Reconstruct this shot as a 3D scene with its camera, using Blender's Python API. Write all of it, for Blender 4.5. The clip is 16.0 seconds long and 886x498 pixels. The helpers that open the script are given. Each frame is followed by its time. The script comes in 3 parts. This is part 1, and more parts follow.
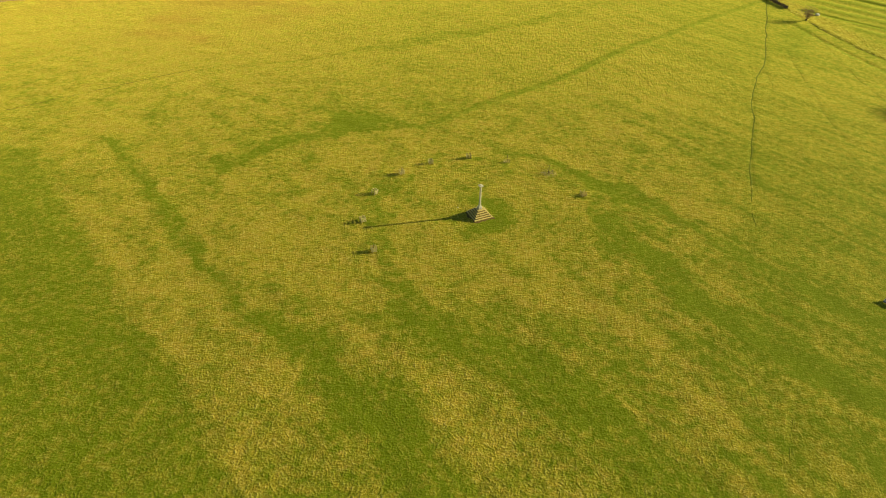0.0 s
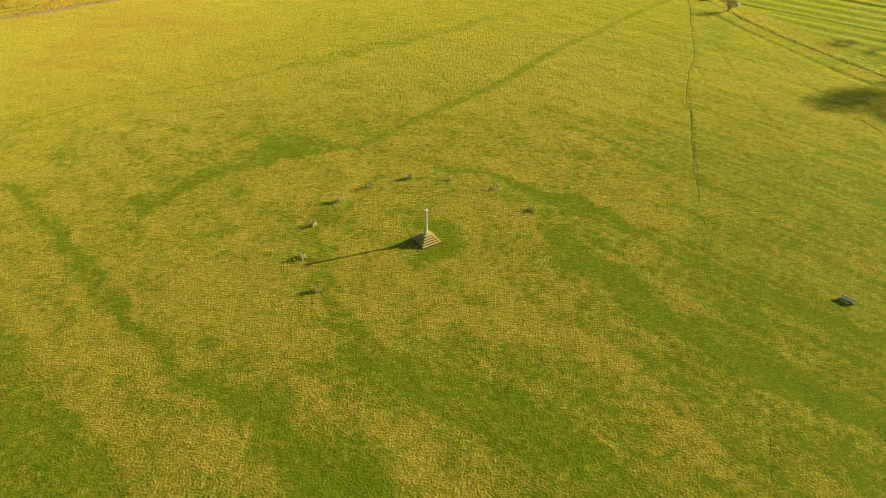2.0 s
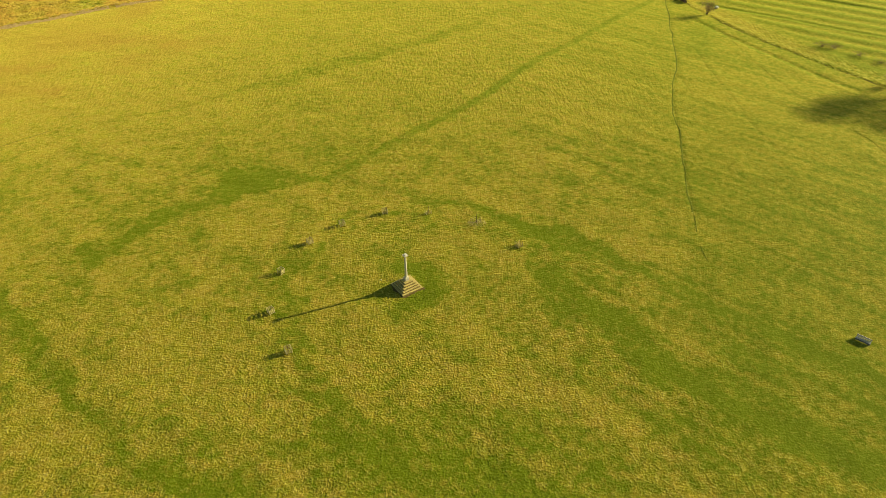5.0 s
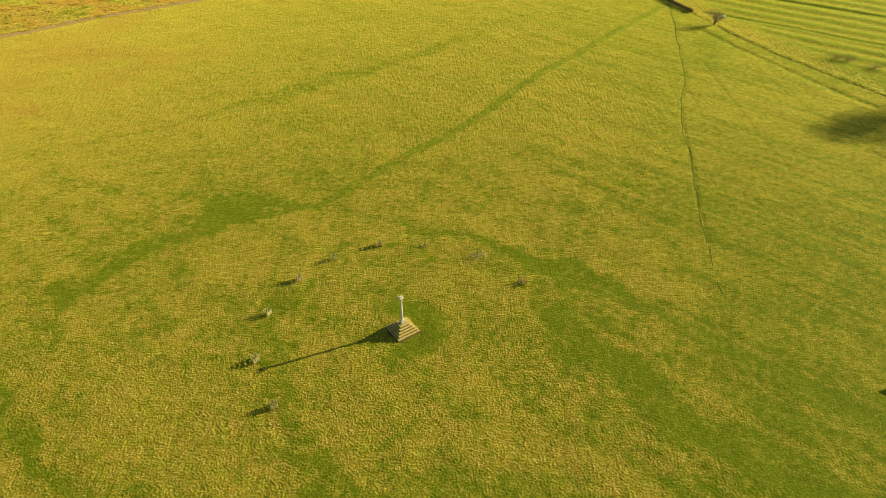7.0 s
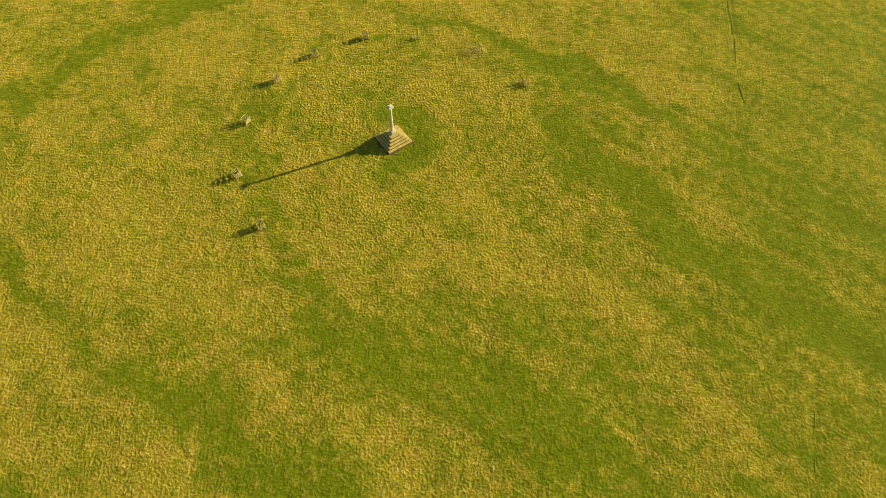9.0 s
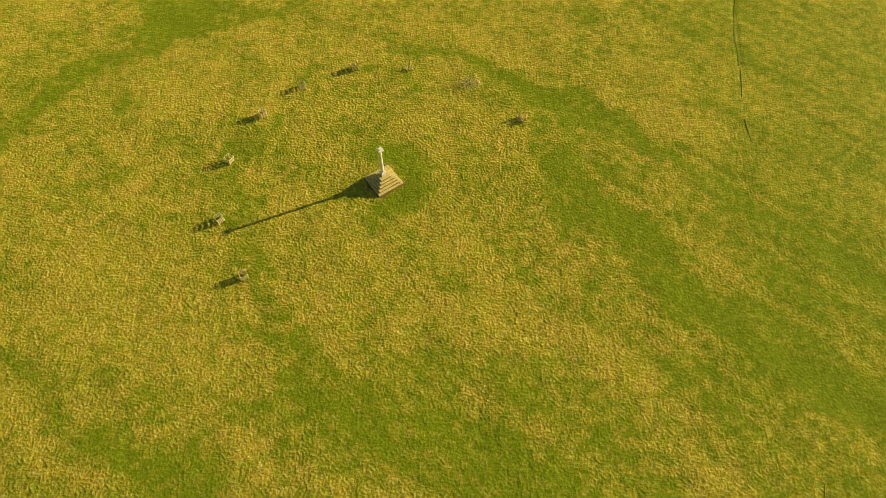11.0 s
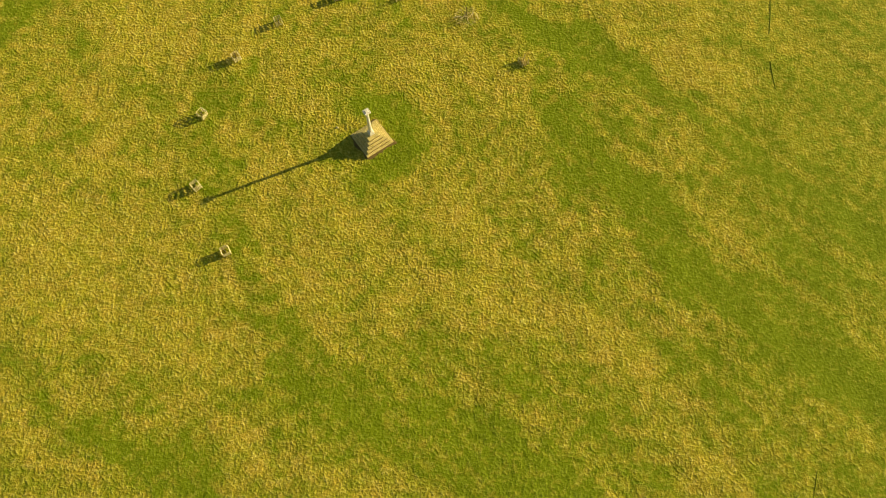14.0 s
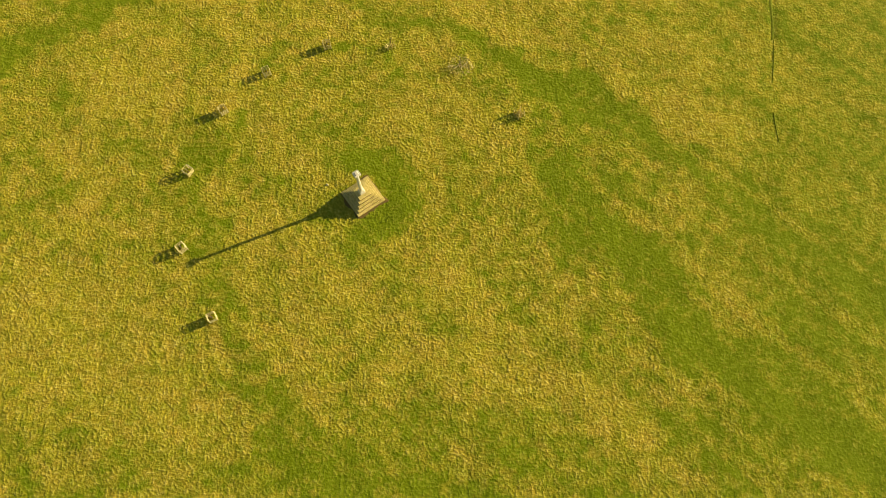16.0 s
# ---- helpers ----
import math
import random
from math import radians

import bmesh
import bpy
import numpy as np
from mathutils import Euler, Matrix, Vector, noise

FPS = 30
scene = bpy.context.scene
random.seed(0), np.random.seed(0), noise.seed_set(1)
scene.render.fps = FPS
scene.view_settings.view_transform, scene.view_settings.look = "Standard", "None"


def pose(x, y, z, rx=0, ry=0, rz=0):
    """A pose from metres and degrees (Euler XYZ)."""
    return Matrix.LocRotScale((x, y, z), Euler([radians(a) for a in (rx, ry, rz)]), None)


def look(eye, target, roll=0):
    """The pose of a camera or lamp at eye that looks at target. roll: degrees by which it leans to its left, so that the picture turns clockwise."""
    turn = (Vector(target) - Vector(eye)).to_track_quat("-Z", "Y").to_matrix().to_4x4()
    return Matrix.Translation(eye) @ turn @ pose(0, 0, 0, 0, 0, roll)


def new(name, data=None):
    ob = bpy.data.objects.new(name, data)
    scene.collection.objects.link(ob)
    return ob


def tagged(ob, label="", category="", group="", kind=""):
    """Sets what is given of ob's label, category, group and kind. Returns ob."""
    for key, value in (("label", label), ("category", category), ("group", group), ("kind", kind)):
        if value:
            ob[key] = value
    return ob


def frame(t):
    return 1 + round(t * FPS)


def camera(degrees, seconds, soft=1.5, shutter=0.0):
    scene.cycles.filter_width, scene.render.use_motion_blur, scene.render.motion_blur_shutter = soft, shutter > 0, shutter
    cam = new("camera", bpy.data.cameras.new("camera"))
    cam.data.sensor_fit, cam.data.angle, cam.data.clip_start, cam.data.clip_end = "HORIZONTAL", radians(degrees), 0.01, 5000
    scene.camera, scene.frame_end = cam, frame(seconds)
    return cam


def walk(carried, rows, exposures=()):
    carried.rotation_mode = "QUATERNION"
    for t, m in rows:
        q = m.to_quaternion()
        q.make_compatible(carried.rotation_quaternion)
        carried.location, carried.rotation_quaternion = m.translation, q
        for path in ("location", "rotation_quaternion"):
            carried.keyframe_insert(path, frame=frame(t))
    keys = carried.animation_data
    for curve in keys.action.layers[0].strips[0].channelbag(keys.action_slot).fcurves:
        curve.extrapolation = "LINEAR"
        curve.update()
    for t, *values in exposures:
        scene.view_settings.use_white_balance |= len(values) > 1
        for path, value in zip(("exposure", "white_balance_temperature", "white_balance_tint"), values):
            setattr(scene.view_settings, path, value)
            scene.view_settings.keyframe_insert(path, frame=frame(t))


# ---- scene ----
cam = camera(67.0, 16.0, soft=0.8)
# seconds, eye x y z, yaw to the left, pitch up, roll
PATH = [
    (0, 9.546, -82.673, 56.040, 9.962, -37.021, 0.863),
    (0.5, 9.031, -81.090, 56.019, 8.416, -37.024, 0.655),
    (1, 8.535, -79.447, 56.043, 6.166, -37.006, 0.285),
    (1.5, 8.046, -77.797, 56.087, 4.840, -37.057, 0.128),
    (2, 7.570, -76.153, 56.152, 3.605, -37.077, -0.059),
    (2.5, 7.158, -74.532, 56.251, 2.703, -37.166, -0.203),
    (3, 6.837, -72.918, 56.364, 1.984, -37.228, -0.334),
    (3.5, 6.595, -71.285, 56.441, 1.537, -37.315, -0.395),
    (4, 6.409, -69.586, 56.486, 1.324, -37.335, -0.429),
    (4.2, 6.345, -68.883, 56.499, 1.165, -37.366, -0.396),
    (6.3, 6.171, -60.799, 56.519, 0.735, -37.484, -0.542),
    (6.5, 6.151, -60.001, 56.524, 0.718, -37.480, -0.562),
    (7, 6.092, -58.015, 56.504, 0.677, -37.450, -0.549),
    (7.5, 6.042, -56.171, 56.354, 0.480, -37.402, -0.522),
    (7.6, 6.038, -55.816, 56.311, 0.449, -37.847, -0.547),
    (7.7, 6.037, -55.460, 56.270, 0.446, -39.077, -0.560),
    (7.8, 6.040, -55.098, 56.233, 0.428, -41.290, -0.572),
    (7.9, 6.045, -54.728, 56.203, 0.410, -43.027, -0.592),
    (8, 6.055, -54.348, 56.184, 0.389, -46.187, -0.616),
    (8.1, 6.067, -53.956, 56.177, 0.407, -48.596, -0.582),
    (8.2, 6.083, -53.553, 56.183, 0.419, -51.572, -0.548),
    (8.3, 6.101, -53.141, 56.201, 0.433, -53.496, -0.515),
    (8.4, 6.122, -52.722, 56.232, 0.438, -55.916, -0.488),
    (8.5, 6.145, -52.299, 56.272, 0.456, -56.926, -0.450),
    (8.6, 6.169, -51.875, 56.319, 0.457, -57.694, -0.454),
    (9, 6.263, -50.236, 56.531, 0.420, -57.733, -0.487),
    (9.5, 6.363, -48.337, 56.730, 0.351, -58.040, -0.387),
    (9.7, 6.401, -47.593, 56.789, 0.312, -58.141, -0.357),
    (10.4, 6.602, -45.245, 56.932, 0.182, -58.400, -0.225),
    (11.1, 6.832, -43.029, 57.049, 0.053, -58.800, -0.093),
    (11.3, 6.882, -42.341, 57.098, 0.016, -60.000, -0.055),
    (11.5, 6.917, -41.604, 57.161, -0.021, -63.400, -0.018),
    (11.65, 6.932, -41.011, 57.219, -0.049, -66.600, 0.011),
    (11.8, 6.935, -40.378, 57.288, -0.077, -69.850, 0.039),
    (11.9, 6.934, -39.944, 57.338, -0.117, -72.085, 0.121),
    (12, 6.931, -39.504, 57.388, -0.174, -73.755, 0.194),
    (12.1, 6.927, -39.058, 57.440, -0.232, -74.041, 0.257),
    (12.5, 6.904, -37.243, 57.651, -0.503, -74.555, 0.484),
    (12.9, 6.925, -35.545, 57.850, -0.578, -74.988, 0.516),
    (13, 6.944, -35.166, 57.896, -0.607, -74.200, 0.519),
    (13.1, 6.969, -34.806, 57.939, -0.533, -73.397, 0.416),
    (13.2, 6.998, -34.462, 57.981, -0.457, -71.699, 0.314),
    (13.3, 7.030, -34.130, 58.020, -0.409, -70.909, 0.202),
    (13.5, 7.097, -33.489, 58.095, -0.275, -70.773, -0.010),
    (14, 7.226, -31.867, 58.270, -0.284, -70.793, -0.050),
    (14.5, 7.324, -30.170, 58.439, -0.359, -71.000, -0.034),
    (15, 7.472, -28.474, 58.584, -0.368, -71.126, -0.107),
    (15.5, 7.686, -26.822, 58.663, -0.325, -71.305, -0.182),
    (16, 7.937, -25.202, 58.612, -0.175, -71.370, -0.332),
]


def flown(x, y, z, yaw, pitch, roll):
    yaw, pitch = radians(yaw), radians(pitch)
    ahead = Vector((-math.sin(yaw) * math.cos(pitch), math.cos(yaw) * math.cos(pitch), math.sin(pitch)))
    return look((x, y, z), Vector((x, y, z)) + 10 * ahead, roll)


EXPOSURE, KELVIN, TINT = 1.065, 8000, 0
LIGHT = [(0, -0.19, -550, -5), (3, -0.16, -550, -5), (7.5, -0.15, -400, -3), (8.4, -0.19, -250, -1), (9, 0.01, -100, 0), (12, 0.05, 0, 0), (12.5, 0.09, 0, 0), (14, 0.14, 0, 0), (16, 0.13, 0, 0)]
walk(cam, [(t, flown(*p)) for t, *p in PATH], [(t, EXPOSURE + stops, KELVIN + warm, TINT + tint) for t, stops, warm, tint in LIGHT])

# ---- light: a low winter sun and a clear sky ----
SUN_X, SUN_Y, SUN_UP = 0.925, 0.380, radians(17.0)
world = bpy.data.worlds.new("sky")
scene.world = world
world.use_nodes = True
wn = world.node_tree.nodes
sky = wn.new("ShaderNodeTexSky")
sky.sky_type = "NISHITA"
sky.sun_disc = False
sky.sun_elevation, sky.sun_rotation = SUN_UP, math.atan2(SUN_X, SUN_Y)
wn["Background"].inputs["Strength"].default_value = 0.055
world.node_tree.links.new(sky.outputs["Color"], wn["Background"].inputs["Color"])
sun = new("sun", bpy.data.lights.new("sun", "SUN"))
sun.data.energy, sun.data.angle, sun.data.color = 4.6, radians(0.6), (1.0, 0.87, 0.66)
sun.matrix_world = look((SUN_X * 200, SUN_Y * 200, 200 * math.tan(SUN_UP)), (0, 0, 0))


# ---- materials ----
class Nodes:
    """Short forms for node trees."""

    def __init__(self, name):
        self.mat = bpy.data.materials.new(name)
        self.mat.use_nodes = True
        self.tree = self.mat.node_tree
        self.bsdf = self.tree.nodes["Principled BSDF"]

    def put(self, kind, **settings):
        node = self.tree.nodes.new(kind)
        for key, value in settings.items():
            node.inputs[key.replace("_", " ")].default_value = value
        return node

    def link(self, a, b):
        self.tree.links.new(a, b)

    def noise(self, scale, detail=4.0, rough=0.55, stretch=None):
        where = self.put("ShaderNodeNewGeometry").outputs["Position"]
        if stretch:
            m = self.put("ShaderNodeMapping")
            m.inputs["Rotation"].default_value = (0, 0, stretch[0])
            m.inputs["Scale"].default_value = stretch[1]
            self.link(where, m.inputs["Vector"])
            where = m.outputs["Vector"]
        n = self.put("ShaderNodeTexNoise", Scale=scale, Detail=detail, Roughness=rough)
        self.link(where, n.inputs["Vector"])
        return n.outputs["Fac"]

    def ramp(self, value, stops):
        r = self.put("ShaderNodeValToRGB")
        el = r.color_ramp.elements
        while len(el) < len(stops):
            el.new(0.5)
        for e, (at, colour) in zip(el, stops):
            e.position, e.color = at, (*colour, 1)
        self.link(value, r.inputs["Fac"])
        return r.outputs["Color"]

    def mix(self, fac, a, b, blend="MIX"):
        m = self.tree.nodes.new("ShaderNodeMix")
        m.data_type, m.blend_type = "RGBA", blend
        for value, slot in ((fac, 0), (a, 6), (b, 7)):
            if isinstance(value, (int, float)):
                m.inputs[slot].default_value = value
            elif isinstance(value, tuple):
                m.inputs[slot].default_value = (*value, 1)
            else:
                self.link(value, m.inputs[slot])
        return m.outputs[2]

    def sums(self, op, a, b, clamp=False):
        m = self.tree.nodes.new("ShaderNodeMath")
        m.operation, m.use_clamp = op, clamp
        for value, slot in ((a, 0), (b, 1)):
            if isinstance(value, (int, float)):
                m.inputs[slot].default_value = value
            else:
                self.link(value, m.inputs[slot])
        return m.outputs[0]

    def attribute(self, name):
        a = self.tree.nodes.new("ShaderNodeAttribute")
        a.attribute_name = name
        return a.outputs["Fac"]

    def bump(self, height, strength, distance):
        b = self.put("ShaderNodeBump", Strength=strength)
        if isinstance(distance, float):
            b.inputs["Distance"].default_value = distance
        else:
            self.link(distance, b.inputs["Distance"])
        self.link(height, b.inputs["Height"])
        self.link(b.outputs["Normal"], self.bsdf.inputs["Normal"])

    def done(self, colour, roughness=0.8, metallic=0.0, specular=0.3):
        if isinstance(colour, tuple):
            self.bsdf.inputs["Base Color"].default_value = (*colour, 1)
        else:
            self.link(colour, self.bsdf.inputs["Base Color"])
        self.bsdf.inputs["Roughness"].default_value = roughness
        self.bsdf.inputs["Metallic"].default_value = metallic
        self.bsdf.inputs["Specular IOR Level"].default_value = specular
        return self.mat


STRAW_DARK, STRAW, STRAW_PALE = (0.208, 0.174, 0.015), (0.304, 0.257, 0.025), (0.45, 0.400, 0.078)
GREEN_DARK, GREEN, GREEN_PALE = (0.092, 0.122, 0.006), (0.132, 0.167, 0.009), (0.198, 0.232, 0.022)
TAN_DARK, TAN, TAN_PALE = (0.240, 0.177, 0.018), (0.354, 0.261, 0.034), (0.48, 0.39, 0.092)
RUST_DARK, RUST = (0.22, 0.118, 0.020), (0.40, 0.228, 0.045)


def pasture(name, per_island, thin_leaf=True):
    """Winter pasture: straw-coloured and green grass by the vertex value lush, rusty bracken by rust."""
    n = Nodes(name)
    # tuft also drives the bump: hollows take darker colours, crests paler ones
    tuft = n.noise(4.0, 2, 0.5)
    blade = n.noise(12.0, 3, 0.6)
    if per_island:
        geo = n.put("ShaderNodeNewGeometry").outputs["Random Per Island"]
        grain = n.sums("ADD", n.sums("ADD", n.sums("MULTIPLY", geo, 0.5), n.sums("MULTIPLY", tuft, 0.5)), 0.12)
    else:
        grain = n.sums("ADD", n.sums("ADD", n.sums("MULTIPLY", tuft, 0.42), n.sums("MULTIPLY", blade, 0.22)), n.sums("MULTIPLY", n.noise(1.5, 3, 0.6), 0.36))
    low, high = (0.25, 0.75) if per_island else (0.36, 0.66)
    straw = n.ramp(grain, [(low, STRAW_DARK), (0.5, STRAW), (high, STRAW_PALE)])
    green = n.ramp(grain, [(low, GREEN_DARK), (0.5, GREEN), (high, GREEN_PALE)])
    rusty = n.ramp(grain, [(0.3, RUST_DARK), (0.7, RUST)])
    jitter = n.sums("MULTIPLY", n.sums("SUBTRACT", n.noise(0.95, 5, 0.62), 0.5), 2.15)
    fine = n.sums("MULTIPLY", n.sums("SUBTRACT", tuft, 0.5), -0.35)
    lush = n.sums("ADD", n.sums("ADD", n.attribute("lush"), jitter), fine, clamp=True)
    lush = n.ramp(lush, [(0.06, (0, 0, 0)), (0.86, (1, 1, 1))])
    tan = n.ramp(grain, [(low, TAN_DARK), (0.5, TAN), (high, TAN_PALE)])
    tanned = n.ramp(n.noise(0.45, 5, 0.65), [(0.42, (0, 0, 0)), (0.60, (1, 1, 1))])
    straw = n.mix(n.sums("MULTIPLY", tanned, n.attribute("dry"), clamp=True), straw, tan)
    colour = n.mix(lush, straw, green)
    rust = n.sums("ADD", n.attribute("rust"), n.sums("MULTIPLY", jitter, n.attribute("rust")), clamp=True)
    colour = n.mix(rust, colour, rusty)
    mat = n.done(colour, 0.9, specular=0.04)
    if not per_island:
        coarse = n.sums("MULTIPLY", n.noise(1.9, 3, 0.5, (0.12, (1.0, 0.32, 1.0))), n.attribute("coarse"))
        fade = n.sums("SUBTRACT", 1.25, n.sums("MULTIPLY", n.attribute("coarse"), 0.28))
        crest = n.sums("MULTIPLY", n.sums("MULTIPLY", tuft, tuft), fade)
        relief = n.sums("ADD", n.sums("ADD", crest, n.sums("MULTIPLY", blade, 0.09)), coarse)
        n.bump(relief, 1.0, n.sums("MULTIPLY", n.attribute("shag"), 0.096))
    glow = n.put("ShaderNodeVectorMath")
    glow.operation = "SCALE"
    glow.inputs["Scale"].default_value = 2.9
    n.link(colour, glow.inputs[0])
    n.link(n.mix(0.55, (0.94, 0.91, 0.11), glow.outputs[0]), n.bsdf.inputs["Sheen Tint"])
    n.bsdf.inputs["Sheen Weight"].default_value = 0.50
    n.bsdf.inputs["Sheen Roughness"].default_value = 0.35
    if per_island and thin_leaf:
        thin = n.put("ShaderNodeBsdfTranslucent")
        n.link(colour, thin.inputs["Color"])
        both = n.put("ShaderNodeMixShader", Fac=0.15)
        n.link(n.bsdf.outputs[0], both.inputs[1])
        n.link(thin.outputs[0], both.inputs[2])
        n.link(both.outputs[0], n.tree.nodes["Material Output"].inputs["Surface"])
    return mat


M_GROUND = pasture("pasture_soil_and_grass", False)
M_TUFT = pasture("grass_tufts", True)
M_HUMMOCK = pasture("matted_grass_hummocks", True, False)


def trodden(name, dark, light, sheen=0.15):
    n = Nodes(name)
    colour = n.ramp(n.noise(2.5, 5), [(0.3, dark), (0.7, light)])
    n.bump(n.noise(8, 3), 0.5, 0.05)
    n.bsdf.inputs["Sheen Tint"].default_value = (0.80, 0.76, 0.12, 1)
    n.bsdf.inputs["Sheen Weight"].default_value = sheen
    n.bsdf.inputs["Sheen Roughness"].default_value = 0.35
    return n.done(colour, 0.9, specular=0.1)


def stone(name, light, dark, lichen):
    n = Nodes(name)
    ob = n.put("ShaderNodeObjectInfo").outputs["Random"]
    base = n.mix(n.noise(3.0, 6, 0.6), dark, light)
    base = n.mix(n.sums("MULTIPLY", ob, 0.5), base, dark)
    spots = n.ramp(n.noise(5.0, 5, 0.7), [(0.50, (0, 0, 0)), (0.62, (1, 1, 1))])
    base = n.mix(n.sums("MULTIPLY", spots, 0.8), base, lichen)
    n.bump(n.noise(22, 5, 0.7), 0.6, 0.02)
    return n.done(base, 0.88, specular=0.25)


# dark green of the trodden path, with the shade of its groove painted in
M_PATH = trodden("trodden_path_with_shade", (0.085, 0.105, 0.004), (0.155, 0.175, 0.010))
M_FAINT = trodden("faint_trodden_grass", (0.17, 0.19, 0.008), (0.27, 0.28, 0.018), 0.45)
M_LIP = trodden("bare_bank_earth", (0.12, 0.095, 0.015), (0.26, 0.20, 0.05))
M_DRY = trodden("dry_tan_bank_earth", (0.30, 0.19, 0.07), (0.52, 0.36, 0.16))
M_STEP = stone("weathered_step_stone", (0.64, 0.52, 0.20), (0.44, 0.34, 0.11), (0.30, 0.26, 0.05))
# risers get a darker stone colour than the treads
M_RISER = stone("dark_riser_stone", (0.31, 0.225, 0.078), (0.185, 0.135, 0.045), (0.13, 0.115, 0.022))
M_SHAFT = stone("pale_limestone", (0.70, 0.65, 0.52), (0.50, 0.45, 0.34), (0.45, 0.42, 0.28))
M_PALE_STONE = stone("cream_field_stone", (0.62, 0.55, 0.34), (0.45, 0.38, 0.20), (0.40, 0.36, 0.18))
M_WHITE_STONE = stone("white_limestone", (0.86, 0.84, 0.76), (0.70, 0.68, 0.60), (0.66, 0.64, 0.52))
M_EARTH = stone("bare_earth", (0.20, 0.125, 0.034), (0.12, 0.076, 0.020), (0.07, 0.07, 0.01))


def wood(name, light, dark):
    n = Nodes(name)
    ob = n.put("ShaderNodeObjectInfo").outputs["Random"]
    grain = n.noise(18, 4, 0.6, (0.6, (0.3, 1, 4)))
    colour = n.mix(grain, dark, light)
    colour = n.mix(n.sums("MULTIPLY", ob, 0.4), colour, dark)
    n.bump(grain, 0.4, 0.01)
    return n.done(colour, 0.8, specular=0.25)


M_RAIL = wood("silvered_softwood", (0.68, 0.59, 0.29), (0.42, 0.35, 0.14))
M_PALE = wood("pale_dry_board", (0.84, 0.74, 0.48), (0.64, 0.54, 0.32))
M_BENCH = wood("dark_grey_bench_timber", (0.17, 0.17, 0.21), (0.07, 0.07, 0.09))
M_BENCH_SLAT = wood("grey_bench_slats", (0.46, 0.46, 0.45), (0.30, 0.30, 0.30))
# pale colour stands for the sunlight on top of the back rail
M_BENCH_LIT = wood("sunlit_pale_top_rail", (0.85, 0.80, 0.68), (0.66, 0.60, 0.50))
M_BARK = wood("grey_brown_bark", (0.20, 0.14, 0.10), (0.09, 0.065, 0.045))
M_TWIG = wood("reddish_bare_twigs", (0.36, 0.26, 0.15), (0.21, 0.145, 0.08))
M_BRUSH = wood("dry_brown_brushwood", (0.70, 0.57, 0.24), (0.48, 0.37, 0.13))
M_HEDGE = wood("dark_leafless_hedge", (0.17, 0.13, 0.095), (0.08, 0.065, 0.045))


# ---- helpers of this scene ----
def mesh_fast(name, verts, tris, material, flat=False, **values):
    """A large triangle mesh from arrays, with float values a vertex."""
    me = bpy.data.meshes.new(name)
    nv, nf, k = len(verts), len(tris), tris.shape[1]
    me.vertices.add(nv)
    me.vertices.foreach_set("co", np.ascontiguousarray(verts, dtype=np.float32).ravel())
    me.loops.add(nf * k)
    me.loops.foreach_set("vertex_index", np.ascontiguousarray(tris, dtype=np.int32).ravel())
    me.polygons.add(nf)
    me.polygons.foreach_set("loop_start", np.arange(0, nf * k, k, dtype=np.int32))
    me.polygons.foreach_set("use_smooth", np.full(nf, not flat))
    me.update(calc_edges=True)
    for key, value in values.items():
        a = me.attributes.new(key, "FLOAT", "POINT")
        a.data.foreach_set("value", np.ascontiguousarray(value, dtype=np.float32))
    me.materials.append(material)
    return me


def link_mesh(bm, name, material):
    me = bpy.data.meshes.new(name)
    bm.to_mesh(me)
    bm.free()
    me.materials.append(material)
    return me


def part(name, bm, material, parent, label=""):
    ob = new(name, link_mesh(bm, name, material))
    ob.parent = parent
    return tagged(ob, label)


def share(name, me, parent, m):
    ob = new(name, me)
    ob.parent = parent
    ob.matrix_basis = m
    return ob


def block(bm, sx, sy, sz, m=None, bevel=0.0, taper=1.0):
    """A box of that size standing on z = 0, its edges rounded off, its top drawn in by taper."""
    made = bmesh.ops.create_cube(bm, size=1.0)["verts"]
    for v in made:
        k = taper if v.co.z > 0 else 1.0
        v.co = Vector((v.co.x * sx * k, v.co.y * sy * k, (v.co.z + 0.5) * sz))
    if bevel:
        edges = list({e for v in made for e in v.link_edges})
        made = list({v for f in bmesh.ops.bevel(bm, geom=edges, offset=bevel, segments=1, affect="EDGES")["faces"] for v in f.verts} | {v for v in made if v.is_valid})
    if m is not None:
        bmesh.ops.transform(bm, matrix=m, verts=made)
    return bm


def stick(bm, a, b, ra, rb, sides=5):
    """A tapered round stick from a to b."""
    a, b = Vector(a), Vector(b)
    turn = (b - a).to_track_quat("Z", "Y").to_matrix()
    rings = []
    for at, r in ((a, ra), (b, rb)):
        rings.append([bm.verts.new(at + turn @ Vector((r * math.cos(2 * math.pi * k / sides), r * math.sin(2 * math.pi * k / sides), 0))) for k in range(sides)])
    for k in range(sides):
        j = (k + 1) % sides
        bm.faces.new((rings[0][k], rings[0][j], rings[1][j], rings[1][k]))
    bm.faces.new(rings[1])
    return bm


TABLE = np.random.RandomState(7).rand(256, 256)


def lattice(x, y, scale, shift=0):
    """Smooth value noise in 0..1 for arrays."""
    u, v = x / scale + 37.3 + shift, y / scale + 91.7 + 3 * shift
    i, j = np.floor(u).astype(int), np.floor(v).astype(int)
    f, g = u - i, v - j
    f, g = f * f * (3 - 2 * f), g * g * (3 - 2 * g)
    t = lambda a, b: TABLE[a % 256, b % 256]
    return (t(i, j) * (1 - f) + t(i + 1, j) * f) * (1 - g) + (t(i, j + 1) * (1 - f) + t(i + 1, j + 1) * f) * g


def smooth(a, b, v):
    k = np.clip((v - a) / (b - a), 0, 1)
    return k * k * (3 - 2 * k)


